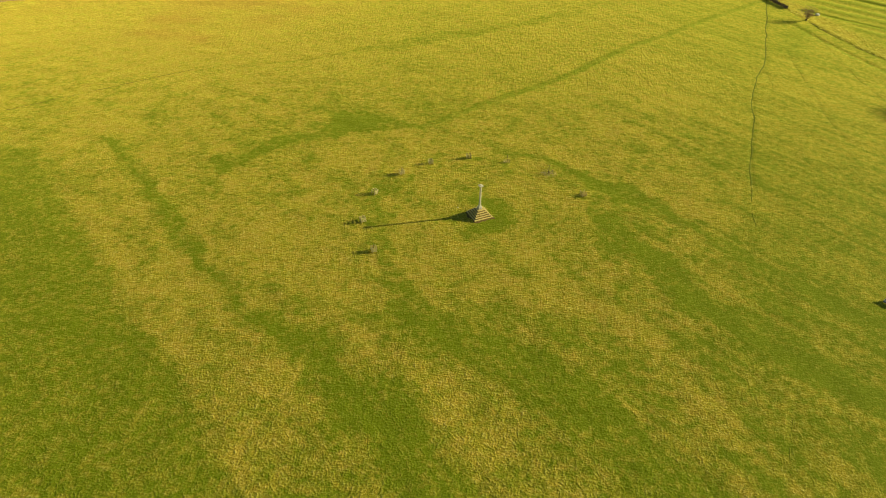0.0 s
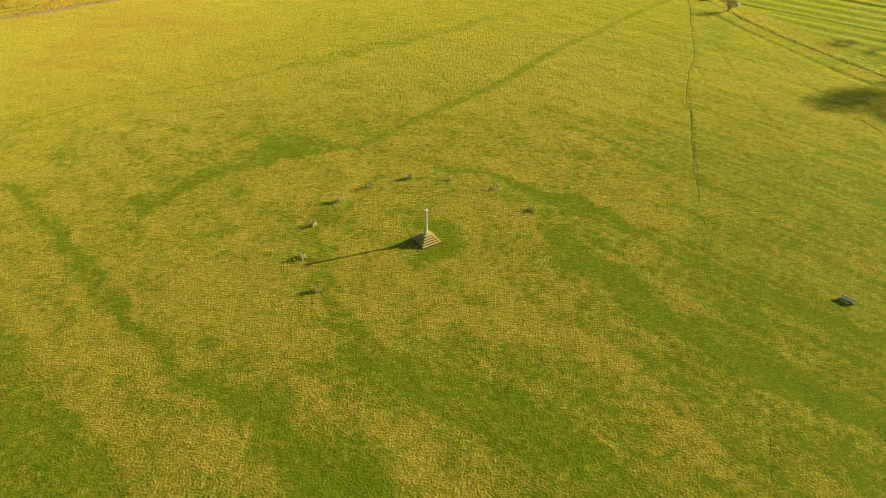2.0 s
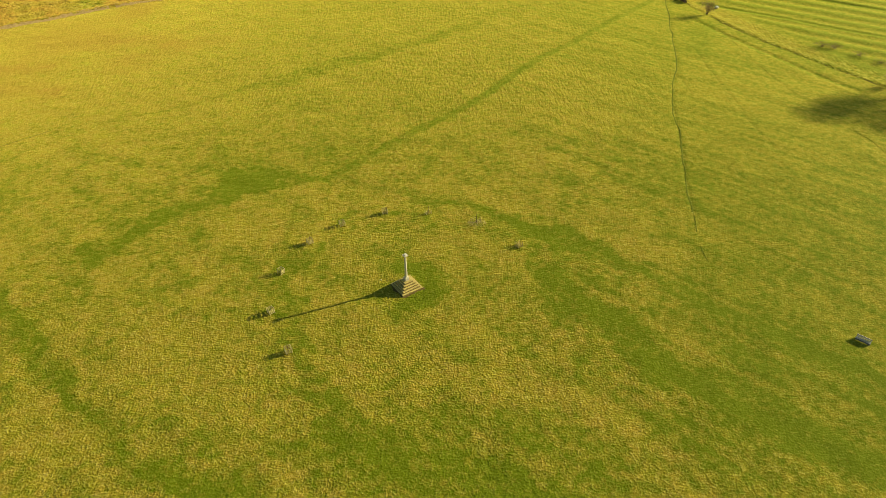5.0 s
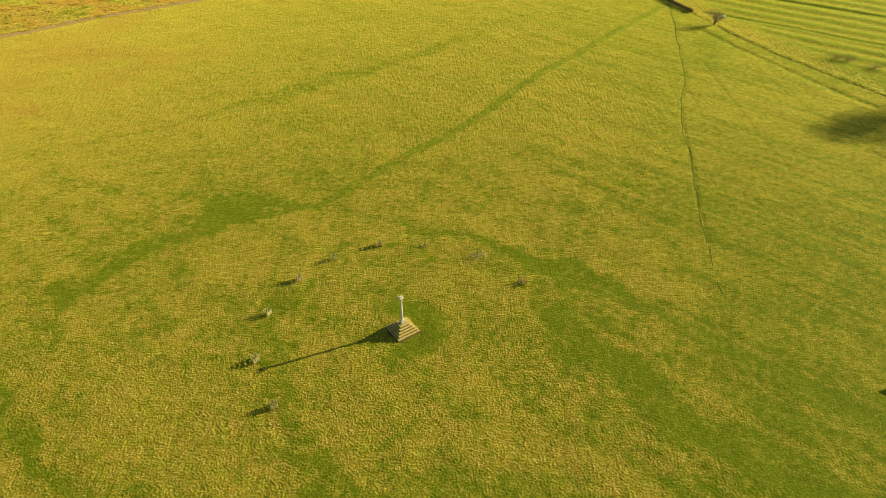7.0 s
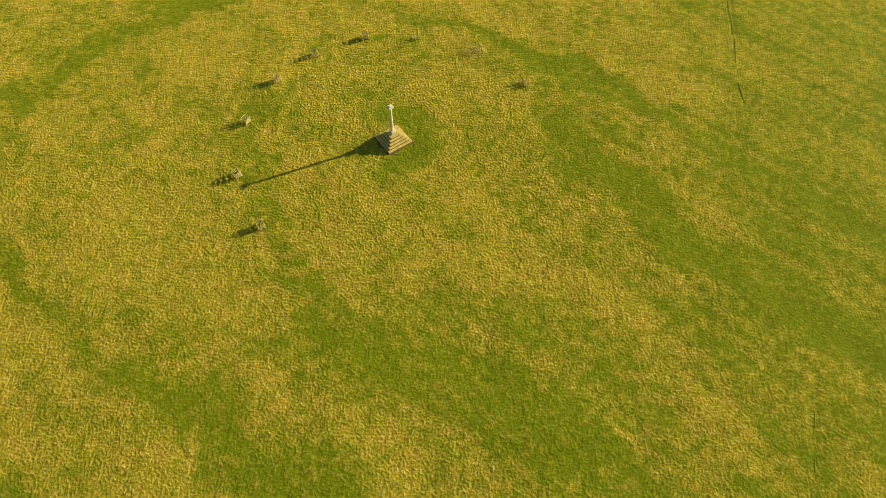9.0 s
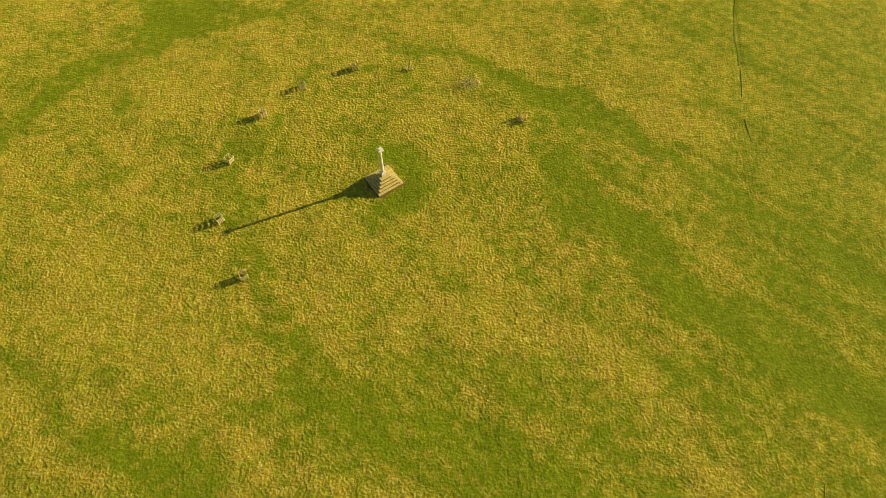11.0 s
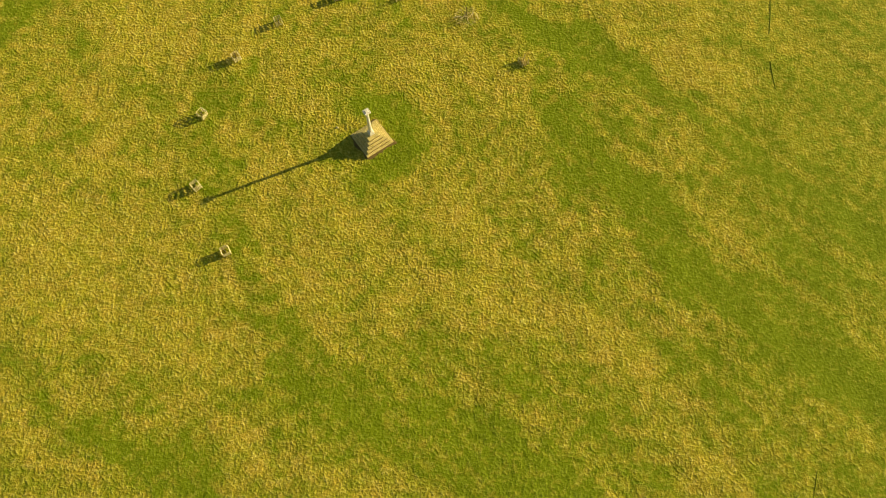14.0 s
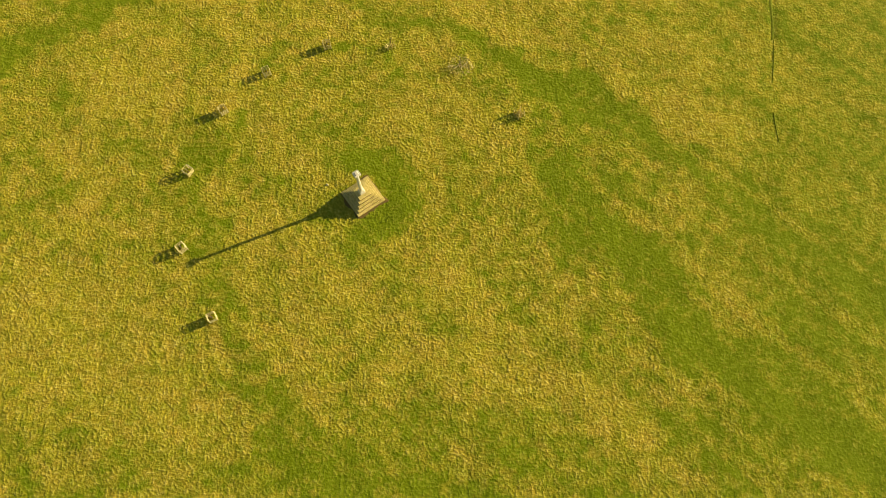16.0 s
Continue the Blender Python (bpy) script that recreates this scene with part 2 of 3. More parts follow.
def line_distance(x, y, points):
    """Distance of arrays x, y to a polyline."""
    best = np.full(np.shape(x), 1e9)
    for (ax, ay), (bx, by) in zip(points, points[1:]):
        dx, dy = bx - ax, by - ay
        k = np.clip(((x - ax) * dx + (y - ay) * dy) / (dx * dx + dy * dy), 0, 1)
        best = np.minimum(best, np.hypot(x - ax - k * dx, y - ay - k * dy))
    return best


# ---- the pasture: where the grass is green, where it is straw, where paths run ----
FOOTPATH = [(68, 140), (64.5, 122), (62.5, 111.7), (58.6, 92), (55.6, 76), (53.9, 70), (51, 62), (48.8, 54), (47.4, 45), (45.6, 35), (43.7, 26.4), (42.3, 17), (40.8, 8.5), (41, 4.5), (41.4, 1)]
BRANCHES = [
    ([(53.6, 67.0), (54.0, 61.6), (53.4, 57.0), (51.8, 51.6)], 0.14),
    ([(61.4, 80), (61.2, 72.4), (61.2, 63), (61.3, 54.3), (61.0, 47), (61.5, 41), (61.9, 36)], 0.14),
    ([(70.9, 97), (71.3, 90), (71.6, 80), (72.1, 72.9), (72.9, 66.5), (74, 60.5), (75.4, 55)], 0.16),
    ([(78.3, 42.2), (79.8, 37.8), (80.2, 32.8)], 0.12),
    ([(39.2, -27.6), (38.3, -30.4), (37.4, -33.6), (36.5, -36.9)], 0.14),
    ([(0.8, 98.7), (3.5, 110), (5.5, 122)], 0.14),
    ([(-32.3, -0.8), (-30.9, 4.8), (-29.7, 7.6), (-28.7, 9.8), (-27.6, 13.7), (-25.3, 17.4), (-22, 20.6)], 0.16),
    ([(-20.3, 14.0), (-18.2, 19.1)], 0.12),
]
TRACK = [(64, 122), (58, 115.5), (46, 101.5), (34.6, 87), (25.8, 77.5), (20.1, 69.4), (12.4, 57.2), (5.6, 49.3), (-2.6, 40.2), (-8.2, 33.4), (-14, 26.4), (-20, 20.6), (-25.3, 17.2), (-31, 14.6)]
OLD_BANK = [(67.0, 101.7), (71.3, 91.7), (74.4, 84.8), (78.6, 76.3), (81.3, 70.4), (84.0, 65.4), (87, 60)]
# points, half width, strength: narrow or soft-edged green
GREENS_NEAR = [
    ([(-15, 25.6), (-9, 24), (2, 21.7), (10, 19)], 1.2, 0.55),
    ([(-0.8, 4.2), (2.9, 3.2), (3.8, -1.2), (1.4, -3.4)], 2.35, 1.08),
    ([(-33, -1.8), (-29.6, -0.8), (-28, 1.7)], 1.3, 0.75),
    ([(-14.8, 5.7), (-13.2, 9.4)], 0.9, 0.7),
    ([(-9.5, 14.6), (-7.4, 17.5)], 1.0, 0.6),
    ([(-13.7, -4.6), (-13.2, -8), (-11.4, -12.4), (-8.8, -16.2)], 1.1, 0.72),
]
GREENS_FAR = [
    ([(13, 91), (23, 98), (36, 106)], 1.6, 0.40),
    ([(-48.5, 31), (-46.5, 32)], 1.4, 0.75),
    ([(-62, 19), (-57, 22)], 1.0, 0.55),
    ([(62, 82), (68, 98)], 5.0, 0.75),
    ([(86, 70), (74, 100)], 3.0, 0.7),
    ([(59, 47), (66, 44), (74, 38)], 2.0, 0.55),
    (OLD_BANK, 0.7, 0.9),
    (FOOTPATH[1:], 0.45, 0.55),
    ([(-29, 33), (-25, 30)], 3.0, 0.60),
    ([(-60.8, 45.4), (-49.6, 50.4), (-41.5, 57.1)], 0.5, 0.5),
]
GREENS = GREENS_NEAR + GREENS_FAR
GUARD_SPOTS = [(-12.61, -11.76), (-16.00, -5.24), (-16.38, 2.56), (-13.62, 9.10), (-9.65, 13.47), (-3.70, 16.60), (15.65, 8.50)]
GREENS += [([(gx + 0.5, gy + 0.3), (gx + 1.3, gy - 0.1)], 0.75, 0.9) for gx, gy in GUARD_SPOTS]
# outlines of the broad green patches, each with its strength
PATCH_MAIN = [(-12.5, -16.4), (-8, -17.6), (-5.2, -19), (-2.8, -20.9), (1.9, -23.8), (6.8, -24.2), (11.8, -25), (15.2, -28.2), (19, -30.6), (21.2, -33.6), (24, -36.4), (27.8, -39.6), (30.4, -42.3), (38, -51), (50, -62), (36, -62), (25, -48), (20, -43), (17.2, -39.8), (13.7, -37.1), (9.5, -34), (5, -32), (1.5, -30.3), (-2, -28), (-5, -25.2), (-8, -21.5), (-12, -17.6)]
PATCH_LEFT = [(-68.7, 11.4), (-57.3, 0), (-47.7, -8.3), (-40.2, -15.4), (-34, -20.6), (-29, -24.6), (-25, -27.8), (-21.9, -29.8), (-18.6, -32.2), (-14.7, -35.4), (-10.5, -39.2), (-6, -43.5), (-0.6, -48.2), (6, -55), (16, -64), (26, -64), (15, -54), (7.1, -46.7), (3.6, -43), (1.2, -40.3), (0.2, -37.4), (-1.7, -34.1), (-6.2, -34), (-9.8, -33.2), (-11.6, -31), (-12, -28.8), (-15.4, -27.3), (-19.6, -27.6), (-24.2, -26.4), (-29, -22), (-33.3, -17.8), (-37.8, -13.2), (-46, -5.6), (-57.5, 4), (-64.6, 11)]
PATCH_RIGHT = [(16.4, 10), (17.2, 5), (18.2, 0.5), (17, -4.7), (19.5, -7.2), (23.4, -8.5), (24.2, -10.4), (26.8, -13), (28.5, -16.2), (31.2, -19), (34.3, -21.5), (37.1, -24), (42.3, -27), (50, -32), (64, -42), (70, -38), (52, -27), (46.3, -22.6), (43.5, -20.8), (44, -19), (41.6, -16.8), (38.8, -14.4), (34.3, -13.3), (32, -10.8), (29.6, -8.4), (28.6, -5.5), (25, -3.2), (24.2, -0.4), (22.6, 3.2), (18.3, 7), (17.8, 9.5)]
PATCH_ARC = [(-1.5, 21), (5.6, 20.7), (13.2, 18.3), (17.2, 15.4), (21.2, 14.4), (24.9, 11.2), (28.6, 8), (31, 4.2), (35.8, 0), (40.6, -2.9), (44, -6), (52, -11.5), (64, -19), (72, -26), (64, -25), (52, -17), (47, -13), (42.6, -9), (39.5, -6.2), (35.3, -2.8), (32.1, 0.6), (28, 3.1), (25, 5.8), (21, 7.9), (18, 9.3), (16.4, 10.7), (13.7, 13.5), (9.1, 17.9), (-0.3, 19.4)]
PATCH_ARC_LEFT = [(-45.9, 6.7), (-43.8, 9.7), (-40.5, 12), (-38.1, 17.2), (-33, 20), (-31.8, 25.4), (-33, 28.4), (-27.3, 31.5), (-21.5, 29.6), (-15.4, 27.4), (-12.6, 25.6), (-18.5, 23.5), (-25, 20.9), (-29.5, 18.7), (-33.3, 14.6), (-36.6, 11.2), (-38.8, 8.2), (-39.9, 4.1), (-42.5, 2.8)]
PATCH_HORSESHOE = [(-16.5, 6.5), (-14, 6.5), (-14, 3.5), (-14.6, 1.1), (-13.8, -1.2), (-11.8, -3), (-13.7, -4.6), (-15.3, -4.3), (-16.6, -1.8), (-17.7, 0.2), (-16.7, 2.9)]
PATCH_FAR = [(-41.5, 56.6), (-36, 62.5), (-29, 69.8), (-20.2, 76.8), (-8, 84.6), (0, 92), (14, 103), (17, 102), (3, 88), (-6, 81), (-14.5, 72.4), (-23.4, 66), (-33, 60.2), (-40, 55.8)]
PATCHES = [(PATCH_MAIN, 0.93), (PATCH_LEFT, 0.90), (PATCH_RIGHT, 0.97), (PATCH_ARC, 0.97), (PATCH_ARC_LEFT, 0.94), (PATCH_HORSESHOE, 0.88), (PATCH_FAR, 0.62)]
BANK_LEFT = [(-160, 62), (-108.4, 93.8), (-86.5, 111.5), (-64.7, 125.3), (-20, 152)]
GREEN_EDGE = [(-140, 5), (-82, 5.6), (-76.3, 5.2), (-66.7, -3.9), (-54.9, -14.4), (-48, -20.9), (-39.4, -28.6), (-32.4, -34.3), (-25.4, -39.4), (-21.1, -44), (-14, -50.8), (10, -72)]
WORN = [(-92.5, 16.9), (-87.6, 21.5), (-82.3, 27.0), (-74.7, 34.9), (-66.9, 43.0)]
THIN = [(-75.8, 34.9), (-71.7, 38.9), (-68.0, 42.2), (-63.7, 47.1), (-59.5, 51.7)]
BROWN = [[(-91.7, 70.3), (-86.9, 72.0), (-81.6, 73.1)], [(-88.8, 60.4), (-83.6, 61.9), (-74.8, 59.9)], [(-75.3, 87.6), (-64.3, 89.7), (-56.8, 83.9)]]
FAR_DITCHES = [[(72, 115), (79.7, 109.6), (90.9, 102), (99.3, 95.2), (108.2, 89), (132, 72)], [(88, 129), (108.3, 115), (117.9, 108.4), (142, 92)]]
BANK_RIGHT = [(67, 118), (71.2, 105.3), (73.1, 99.2), (78.1, 87.8), (84.0, 77.0), (89.6, 67.3), (92.6, 62.5), (108, 42), (150, -10)]


def beyond(x, y, points):
    """Signed distance: positive on the left hand of the polyline, as one walks along it."""
    d = line_distance(x, y, points)
    side = np.zeros(np.shape(x))
    best = np.full(np.shape(x), 1e9)
    for (ax, ay), (bx, by) in zip(points, points[1:]):
        dx, dy = bx - ax, by - ay
        k = np.clip(((x - ax) * dx + (y - ay) * dy) / (dx * dx + dy * dy), 0, 1)
        here = np.hypot(x - ax - k * dx, y - ay - k * dy)
        s = np.sign(dx * (y - ay) - dy * (x - ax))
        side = np.where(here < best, s, side)
        best = np.minimum(best, here)
    return d * side


def inside_of(x, y, points):
    """Signed distance to a closed outline: positive inside it."""
    far, found = np.full(np.shape(x), 1e9), np.zeros(np.shape(x), bool)
    for (ax, ay), (bx, by) in zip(points, points[1:] + points[:1]):
        dx, dy = bx - ax, by - ay
        k = np.clip(((x - ax) * dx + (y - ay) * dy) / (dx * dx + dy * dy), 0, 1)
        far = np.minimum(far, np.hypot(x - ax - k * dx, y - ay - k * dy))
        crosses = (ay > y) != (by > y)
        found ^= crosses & (x < ax + (y - ay) / (dy if dy else 1e-9) * dx)
    return np.where(found, far, -far)


def lushness(x, y):
    x, y = np.asarray(x, float), np.asarray(y, float)
    wx = x + 2.2 * (lattice(x, y, 4.0, 1) - 0.5) + 1.5 * (lattice(x, y, 1.5, 2) - 0.5) + 0.9 * (lattice(x, y, 0.7, 32) - 0.5)
    wy = y + 2.2 * (lattice(x, y, 4.0, 3) - 0.5) + 1.5 * (lattice(x, y, 1.5, 4) - 0.5) + 0.9 * (lattice(x, y, 0.7, 33) - 0.5)
    across, along = 0.66 * x + 0.75 * y, 0.75 * x - 0.66 * y
    slant = (x + y) * 0.707
    mottle = lattice(x, y, 2.3, 7)
    lines = lattice(across / 0.75, along / 16.0, 1.0, 34) - 0.5
    calm = (1 - 0.6 * smooth(24, 60, y)) * (1 - 0.45 * smooth(22, 50, x))
    lush = 0.29 - 0.09 * smooth(24, 60, y) + calm * (0.42 * (lattice(across / 3.4, along / 9.0, 1.0, 5) - 0.5) + 0.50 * (lattice(x, y, 3.2, 6) - 0.5) + 0.40 * (lattice(x, y, 1.3, 14) - 0.5))
    lush = lush + 0.46 * lines * smooth(10, 26, x) + 0.28 * smooth(14, 48, x) * (1 - 0.75 * smooth(10, 42, y) + 0.45 * smooth(58, 78, y)) + 0.08 * smooth(18, 34, y) * smooth(-70, -30, x) - 0.20 * smooth(20, 90, -x) * smooth(0, 60, y)
    lush = lush + 0.14 * smooth(14, 30, -y) * smooth(-20, 0, x) * (1 - smooth(14, 30, x))
    for points, half, strength in GREENS:
        d = line_distance(wx, wy, points)
        lush = np.maximum(lush, strength * (0.74 + 0.30 * mottle) * (1 - smooth(0.3 * half, 1.8 * half, d)))
    for points, strength in PATCHES:
        px, py = np.array(points).T
        near = (x > px.min() - 4) & (x < px.max() + 4) & (y > py.min() - 4) & (y < py.max() + 4)
        if near.any():
            green = strength * (0.77 + 0.30 * mottle[near] + 0.32 * lines[near]) * smooth(-2.0, 1.6, inside_of(wx[near], wy[near], points))
            lush[near] = np.maximum(lush[near], green)
    lush = np.maximum(lush, (0.60 + 0.26 * mottle) * smooth(-1.8, 1.8, -beyond(0.5 * (x + wx), 0.5 * (y + wy), GREEN_EDGE)))
    lush = np.maximum(lush, (0.62 + 0.30 * mottle) * (1 - smooth(0.4, 2.0, line_distance(x, y, TRACK[:11]))))
    right = beyond(x, y, BANK_RIGHT)
    ridge = np.sin((x * 0.59 + y * 0.81) * 2 * math.pi / 5.6)
    strip = 0.0 + 0.40 * lattice(x, y, 2.2, 8) + 0.35 * smooth(100, 75, y) + 0.25 * smooth(2, 8, right)
    lush = np.where(right > 0, strip + (0.64 + 0.24 * ridge - strip) * smooth(5, 12, right), lush)
    for ditch in FAR_DITCHES:
        lush = np.maximum(lush, 1 - smooth(0.5, 1.8, line_distance(x, y, ditch)))
    left = beyond(x, y, BANK_LEFT)
    lush = np.where(left > 0, 0.1 + 0.75 * lattice(slant * 0.4, (x - y) * 1.06, 3.0, 9), lush)
    return np.clip(lush, 0, 1)


def tan_share(x, y):
    """How far the straw turns to tan: less towards the right of the field, most in its far left corner."""
    return (1 - 0.85 * smooth(22, 50, x)) * (1 + 1.5 * smooth(25, 85, -x) * smooth(15, 70, y))


def rustiness(x, y):
    left = beyond(x, y, BANK_LEFT)
    field = smooth(0, 1.5, left) * smooth(0.25, 0.65, lattice(x * 0.8, y, 5.0, 11)) * 0.95
    patches = 0.55 * smooth(0.35, 0.85, lattice(x, y, 12.0, 12)) * smooth(25, 80, -x) * smooth(40, 90, y)
    brown = 0.55 * sum(np.exp(-(line_distance(x, y, points) / 4.0) ** 2) for points in BROWN) * (0.5 + 0.9 * lattice(x, y, 3.0, 13))
    right = beyond(x, y, BANK_RIGHT)
    brown = np.maximum(brown, 0.28 * smooth(0.1, 1.0, right) * smooth(8, 4, right) * smooth(66, 82, y) * (0.25 + 0.75 * lattice(x, y, 1.6, 15)))
    return np.clip(np.maximum(np.maximum(field, np.maximum(patches, brown)), 0.7 * np.exp(-((left - 1.5) / 1.6) ** 2)), 0, 1)


def height(x, y):
    """The lie of the land: gentle swells, the old ditch and bank, ridge and furrow in the far field."""
    z = 0.10 * (lattice(x, y, 9.0, 20) - 0.5) + 0.10 * (lattice(x, y, 2.6, 21) - 0.5)
    z = z - 0.06 * np.exp(-(line_distance(x, y, FOOTPATH[:-3]) / 0.35) ** 2)
    for points, half in BRANCHES:
        z = z - 0.025 * np.exp(-(line_distance(x, y, points) / 0.35) ** 2)
    z = z - 0.14 * np.exp(-((beyond(x, y, OLD_BANK) + 0.2) / 0.8) ** 2)
    z = z - 0.05 * np.exp(-(line_distance(x, y, TRACK[:11]) / 1.2) ** 2)
    right, left = beyond(x, y, BANK_RIGHT), beyond(x, y, BANK_LEFT)
    z = z + 0.08 * np.sin((x * 0.59 + y * 0.81) * 2 * math.pi / 5.6) * smooth(8, 12, right)
    z = z + 0.10 * np.exp(-((right - 1.0) / 1.2) ** 2) - 0.06 * np.exp(-((right + 0.2) / 0.4) ** 2) - 0.20 * sum(np.exp(-(line_distance(x, y, ditch) / 0.8) ** 2) for ditch in FAR_DITCHES)
    z = z + 0.30 * np.exp(-((left - 1.4) / 1.3) ** 2) + 0.35 * smooth(1, 4, left) * (lattice(x, y, 2.0, 23) - 0.5)
    return z * smooth(1.6, 3.2, np.hypot(x - 0.42, y + 0.12))


def axis(zones, reach):
    """Grid lines: zones of (from, to, step), and growing steps out to the horizon."""
    inner = np.concatenate([np.arange(a, b - step / 2, step) for a, b, step in zones] + [[zones[-1][1]]])
    first, last = zones[0], zones[-1]
    grow = np.cumsum(1.25 ** np.arange(1, 60))
    low, high = first[2] * grow, last[2] * grow
    low, high = np.append(low[low < reach], reach), np.append(high[high < reach], reach)
    return np.concatenate([first[0] - low[::-1], inner, last[1] + high])


gx = axis([(-150, -62, 0.42), (-62, 64, 0.18), (64, 130, 0.36)], 3500)
gy = axis([(-70, -57, 0.5), (-57, 42, 0.18), (42, 155, 0.42)], 3500)
GX, GY = np.meshgrid(gx, gy)
sway = np.random.RandomState(8)
inside = (np.abs(GX + 10) < 139) & (GY > -69) & (GY < 154)
GX = GX + inside * sway.uniform(-0.08, 0.08, GX.shape)
GY = GY + inside * sway.uniform(-0.08, 0.08, GY.shape)
LUSH = lushness(GX, GY)
# coarser tussocks towards the edges of the field
RIGHT = beyond(GX, GY, BANK_RIGHT)
STRIP = smooth(0, 0.8, RIGHT) * smooth(9, 5, RIGHT)
COARSE = 2.1 * np.maximum(smooth(14, 70, GY), 0.5 * smooth(40, 80, -GX)) * (1 - 0.7 * smooth(35, 70, GX)) + 1.8 * STRIP
# the grass is longest and most matted round the cross, shorter towards the edges of the field
SHAG = (1.18 - 0.18 * smooth(5, 35, GY)) * (1 - 0.30 * smooth(20, 42, GX)) * (1 - 0.50 * smooth(35, 70, GX) * smooth(0, 40, GY)) * (1 - 0.42 * smooth(0.42, 0.82, LUSH))
SHAG = SHAG * (1 + 0.16 * smooth(30, 12, np.hypot(GX - 3, GY + 2)))
SHAG = SHAG + (1 - SHAG) * STRIP
near = (1 - smooth(55, 95, np.abs(GX - 5))) * (1 - smooth(60, 115, GY))
rough = (0.55 + 0.45 * near) * (1.12 - 0.42 * LUSH) * (1 - smooth(36, 44, GY)) * (1 - 0.6 * smooth(24, 50, GX)) * (1 - smooth(54, 62, -GX)) * (0.7 + 0.6 * lattice(GX, GY, 3.0, 25))
soft_swell = 0.042 * (lattice(0.81 * GX + 0.59 * GY, 0.81 * GY - 0.59 * GX, 0.40, 26) + lattice(0.34 * GX - 0.94 * GY, 0.34 * GY + 0.94 * GX, 0.47, 27) - 1)
GZ = height(GX, GY) + rough * soft_swell
far = np.maximum(np.maximum(-150 - GX, GX - 130), np.maximum(-70 - GY, GY - 155))
GZ = GZ * (1 - smooth(0, 20, far))
ids = np.arange(GX.size).reshape(GX.shape)
quads = np.stack([ids[:-1, :-1], ids[:-1, 1:], ids[1:, 1:], ids[1:, :-1]], -1).reshape(-1, 4)
ground = new("ground", mesh_fast("ground", np.stack([GX, GY, GZ], -1).reshape(-1, 3), quads, M_GROUND, lush=LUSH.ravel(), rust=rustiness(GX, GY).ravel(), shag=SHAG.ravel(), coarse=COARSE.ravel(), dry=tan_share(GX, GY).ravel()))
tagged(ground, "rough winter pasture of straw-coloured and green grass", "ground", kind="structure")


def land(x, y):
    return float(height(np.array([float(x)]), np.array([float(y)]))[0])


# ---- tussocks of grass all over the pasture ----
def tussocks(name, label, x0, x1, y0, y1, density, size, seed, keep=None, tall=1.0, flop=0.5):
    rs = np.random.RandomState(seed)
    count = int((x1 - x0) * (y1 - y0) * density)
    x, y = rs.uniform(x0, x1, count), rs.uniform(y0, y1, count)
    ok = line_distance(x, y, FOOTPATH) > 0.22
    ok &= np.hypot(x - 0.42, y + 0.12) > 1.2
    c, s = math.cos(radians(35)), math.sin(radians(35))
    u, v = (x - 0.42) * c + (y + 0.12) * s, -(x - 0.42) * s + (y + 0.12) * c
    ok &= np.maximum(np.abs(u), np.abs(v)) > 1.68
    for points, half in BRANCHES:
        ok &= line_distance(x, y, points) > half
    if keep is not None:
        ok &= keep(x, y)
    x, y = x[ok], y[ok]
    n, blades = len(x), 4
    lush, rust, z = lushness(x, y), rustiness(x, y), height(x, y)
    tone = np.clip(lush + rs.normal(0, 0.14, n), 0, 1)
    coarse = 0.6 + 0.8 * lattice(x, y, 1.6, 31)
    verts = np.zeros((n, blades, 3, 3))
    for k in range(blades):
        a = rs.uniform(0, 2 * math.pi, n)
        bx, by = x + size * rs.normal(0, 0.55, n), y + size * rs.normal(0, 0.55, n)
        w = size * rs.uniform(0.35, 0.75, n)
        h = tall * size * rs.uniform(0.5, 1.0, n) * coarse * (1.0 - 0.45 * lush)
        lx, ly = flop * size * rs.normal(0, 1, n), flop * size * rs.normal(0, 1, n)
        for j, sign in ((0, -1), (1, 1)):
            verts[:, k, j, 0], verts[:, k, j, 1], verts[:, k, j, 2] = bx + sign * w * np.cos(a), by + sign * w * np.sin(a), z - 0.04
        verts[:, k, 2, 0], verts[:, k, 2, 1], verts[:, k, 2, 2] = bx + lx, by + ly, z + h
    tris = np.arange(n * blades * 3).reshape(-1, 3)
    me = mesh_fast(name, verts.reshape(-1, 3), tris, M_TUFT, flat=True, lush=np.repeat(tone, blades * 3), rust=np.repeat(rust, blades * 3), dry=np.repeat(tan_share(x, y), blades * 3))
    return tagged(new(name, me), label, "grass", kind="stuff")


def hummocks(name, label, x0, x1, y0, y1, density, radius, seed, keep=None, tall=0.20):
    """Low matted humps of grass, each one an uneven five-sided mound."""
    rs = np.random.RandomState(seed)
    count = int((x1 - x0) * (y1 - y0) * density)
    x, y = rs.uniform(x0, x1, count), rs.uniform(y0, y1, count)
    ok = (line_distance(x, y, FOOTPATH) > 0.25) & (np.hypot(x - 0.42, y + 0.12) > 1.2)
    c, s = math.cos(radians(35)), math.sin(radians(35))
    u, v = (x - 0.42) * c + (y + 0.12) * s, -(x - 0.42) * s + (y + 0.12) * c
    ok &= np.maximum(np.abs(u), np.abs(v)) > 1.85
    for points, half in BRANCHES:
        ok &= line_distance(x, y, points) > half
    if keep is not None:
        ok &= keep(x, y)
    x, y = x[ok], y[ok]
    n, sides = len(x), 5
    lush, rust, z = lushness(x, y), rustiness(x, y), height(x, y)
    tone = np.clip(lush + rs.normal(0, 0.10, n), 0, 1)
    r = radius * rs.uniform(0.7, 1.25, n)
    h = r * tall * rs.uniform(0.5, 1.3, n) * (1.15 - 0.45 * lush)
    first = rs.uniform(0, 2 * math.pi, n)
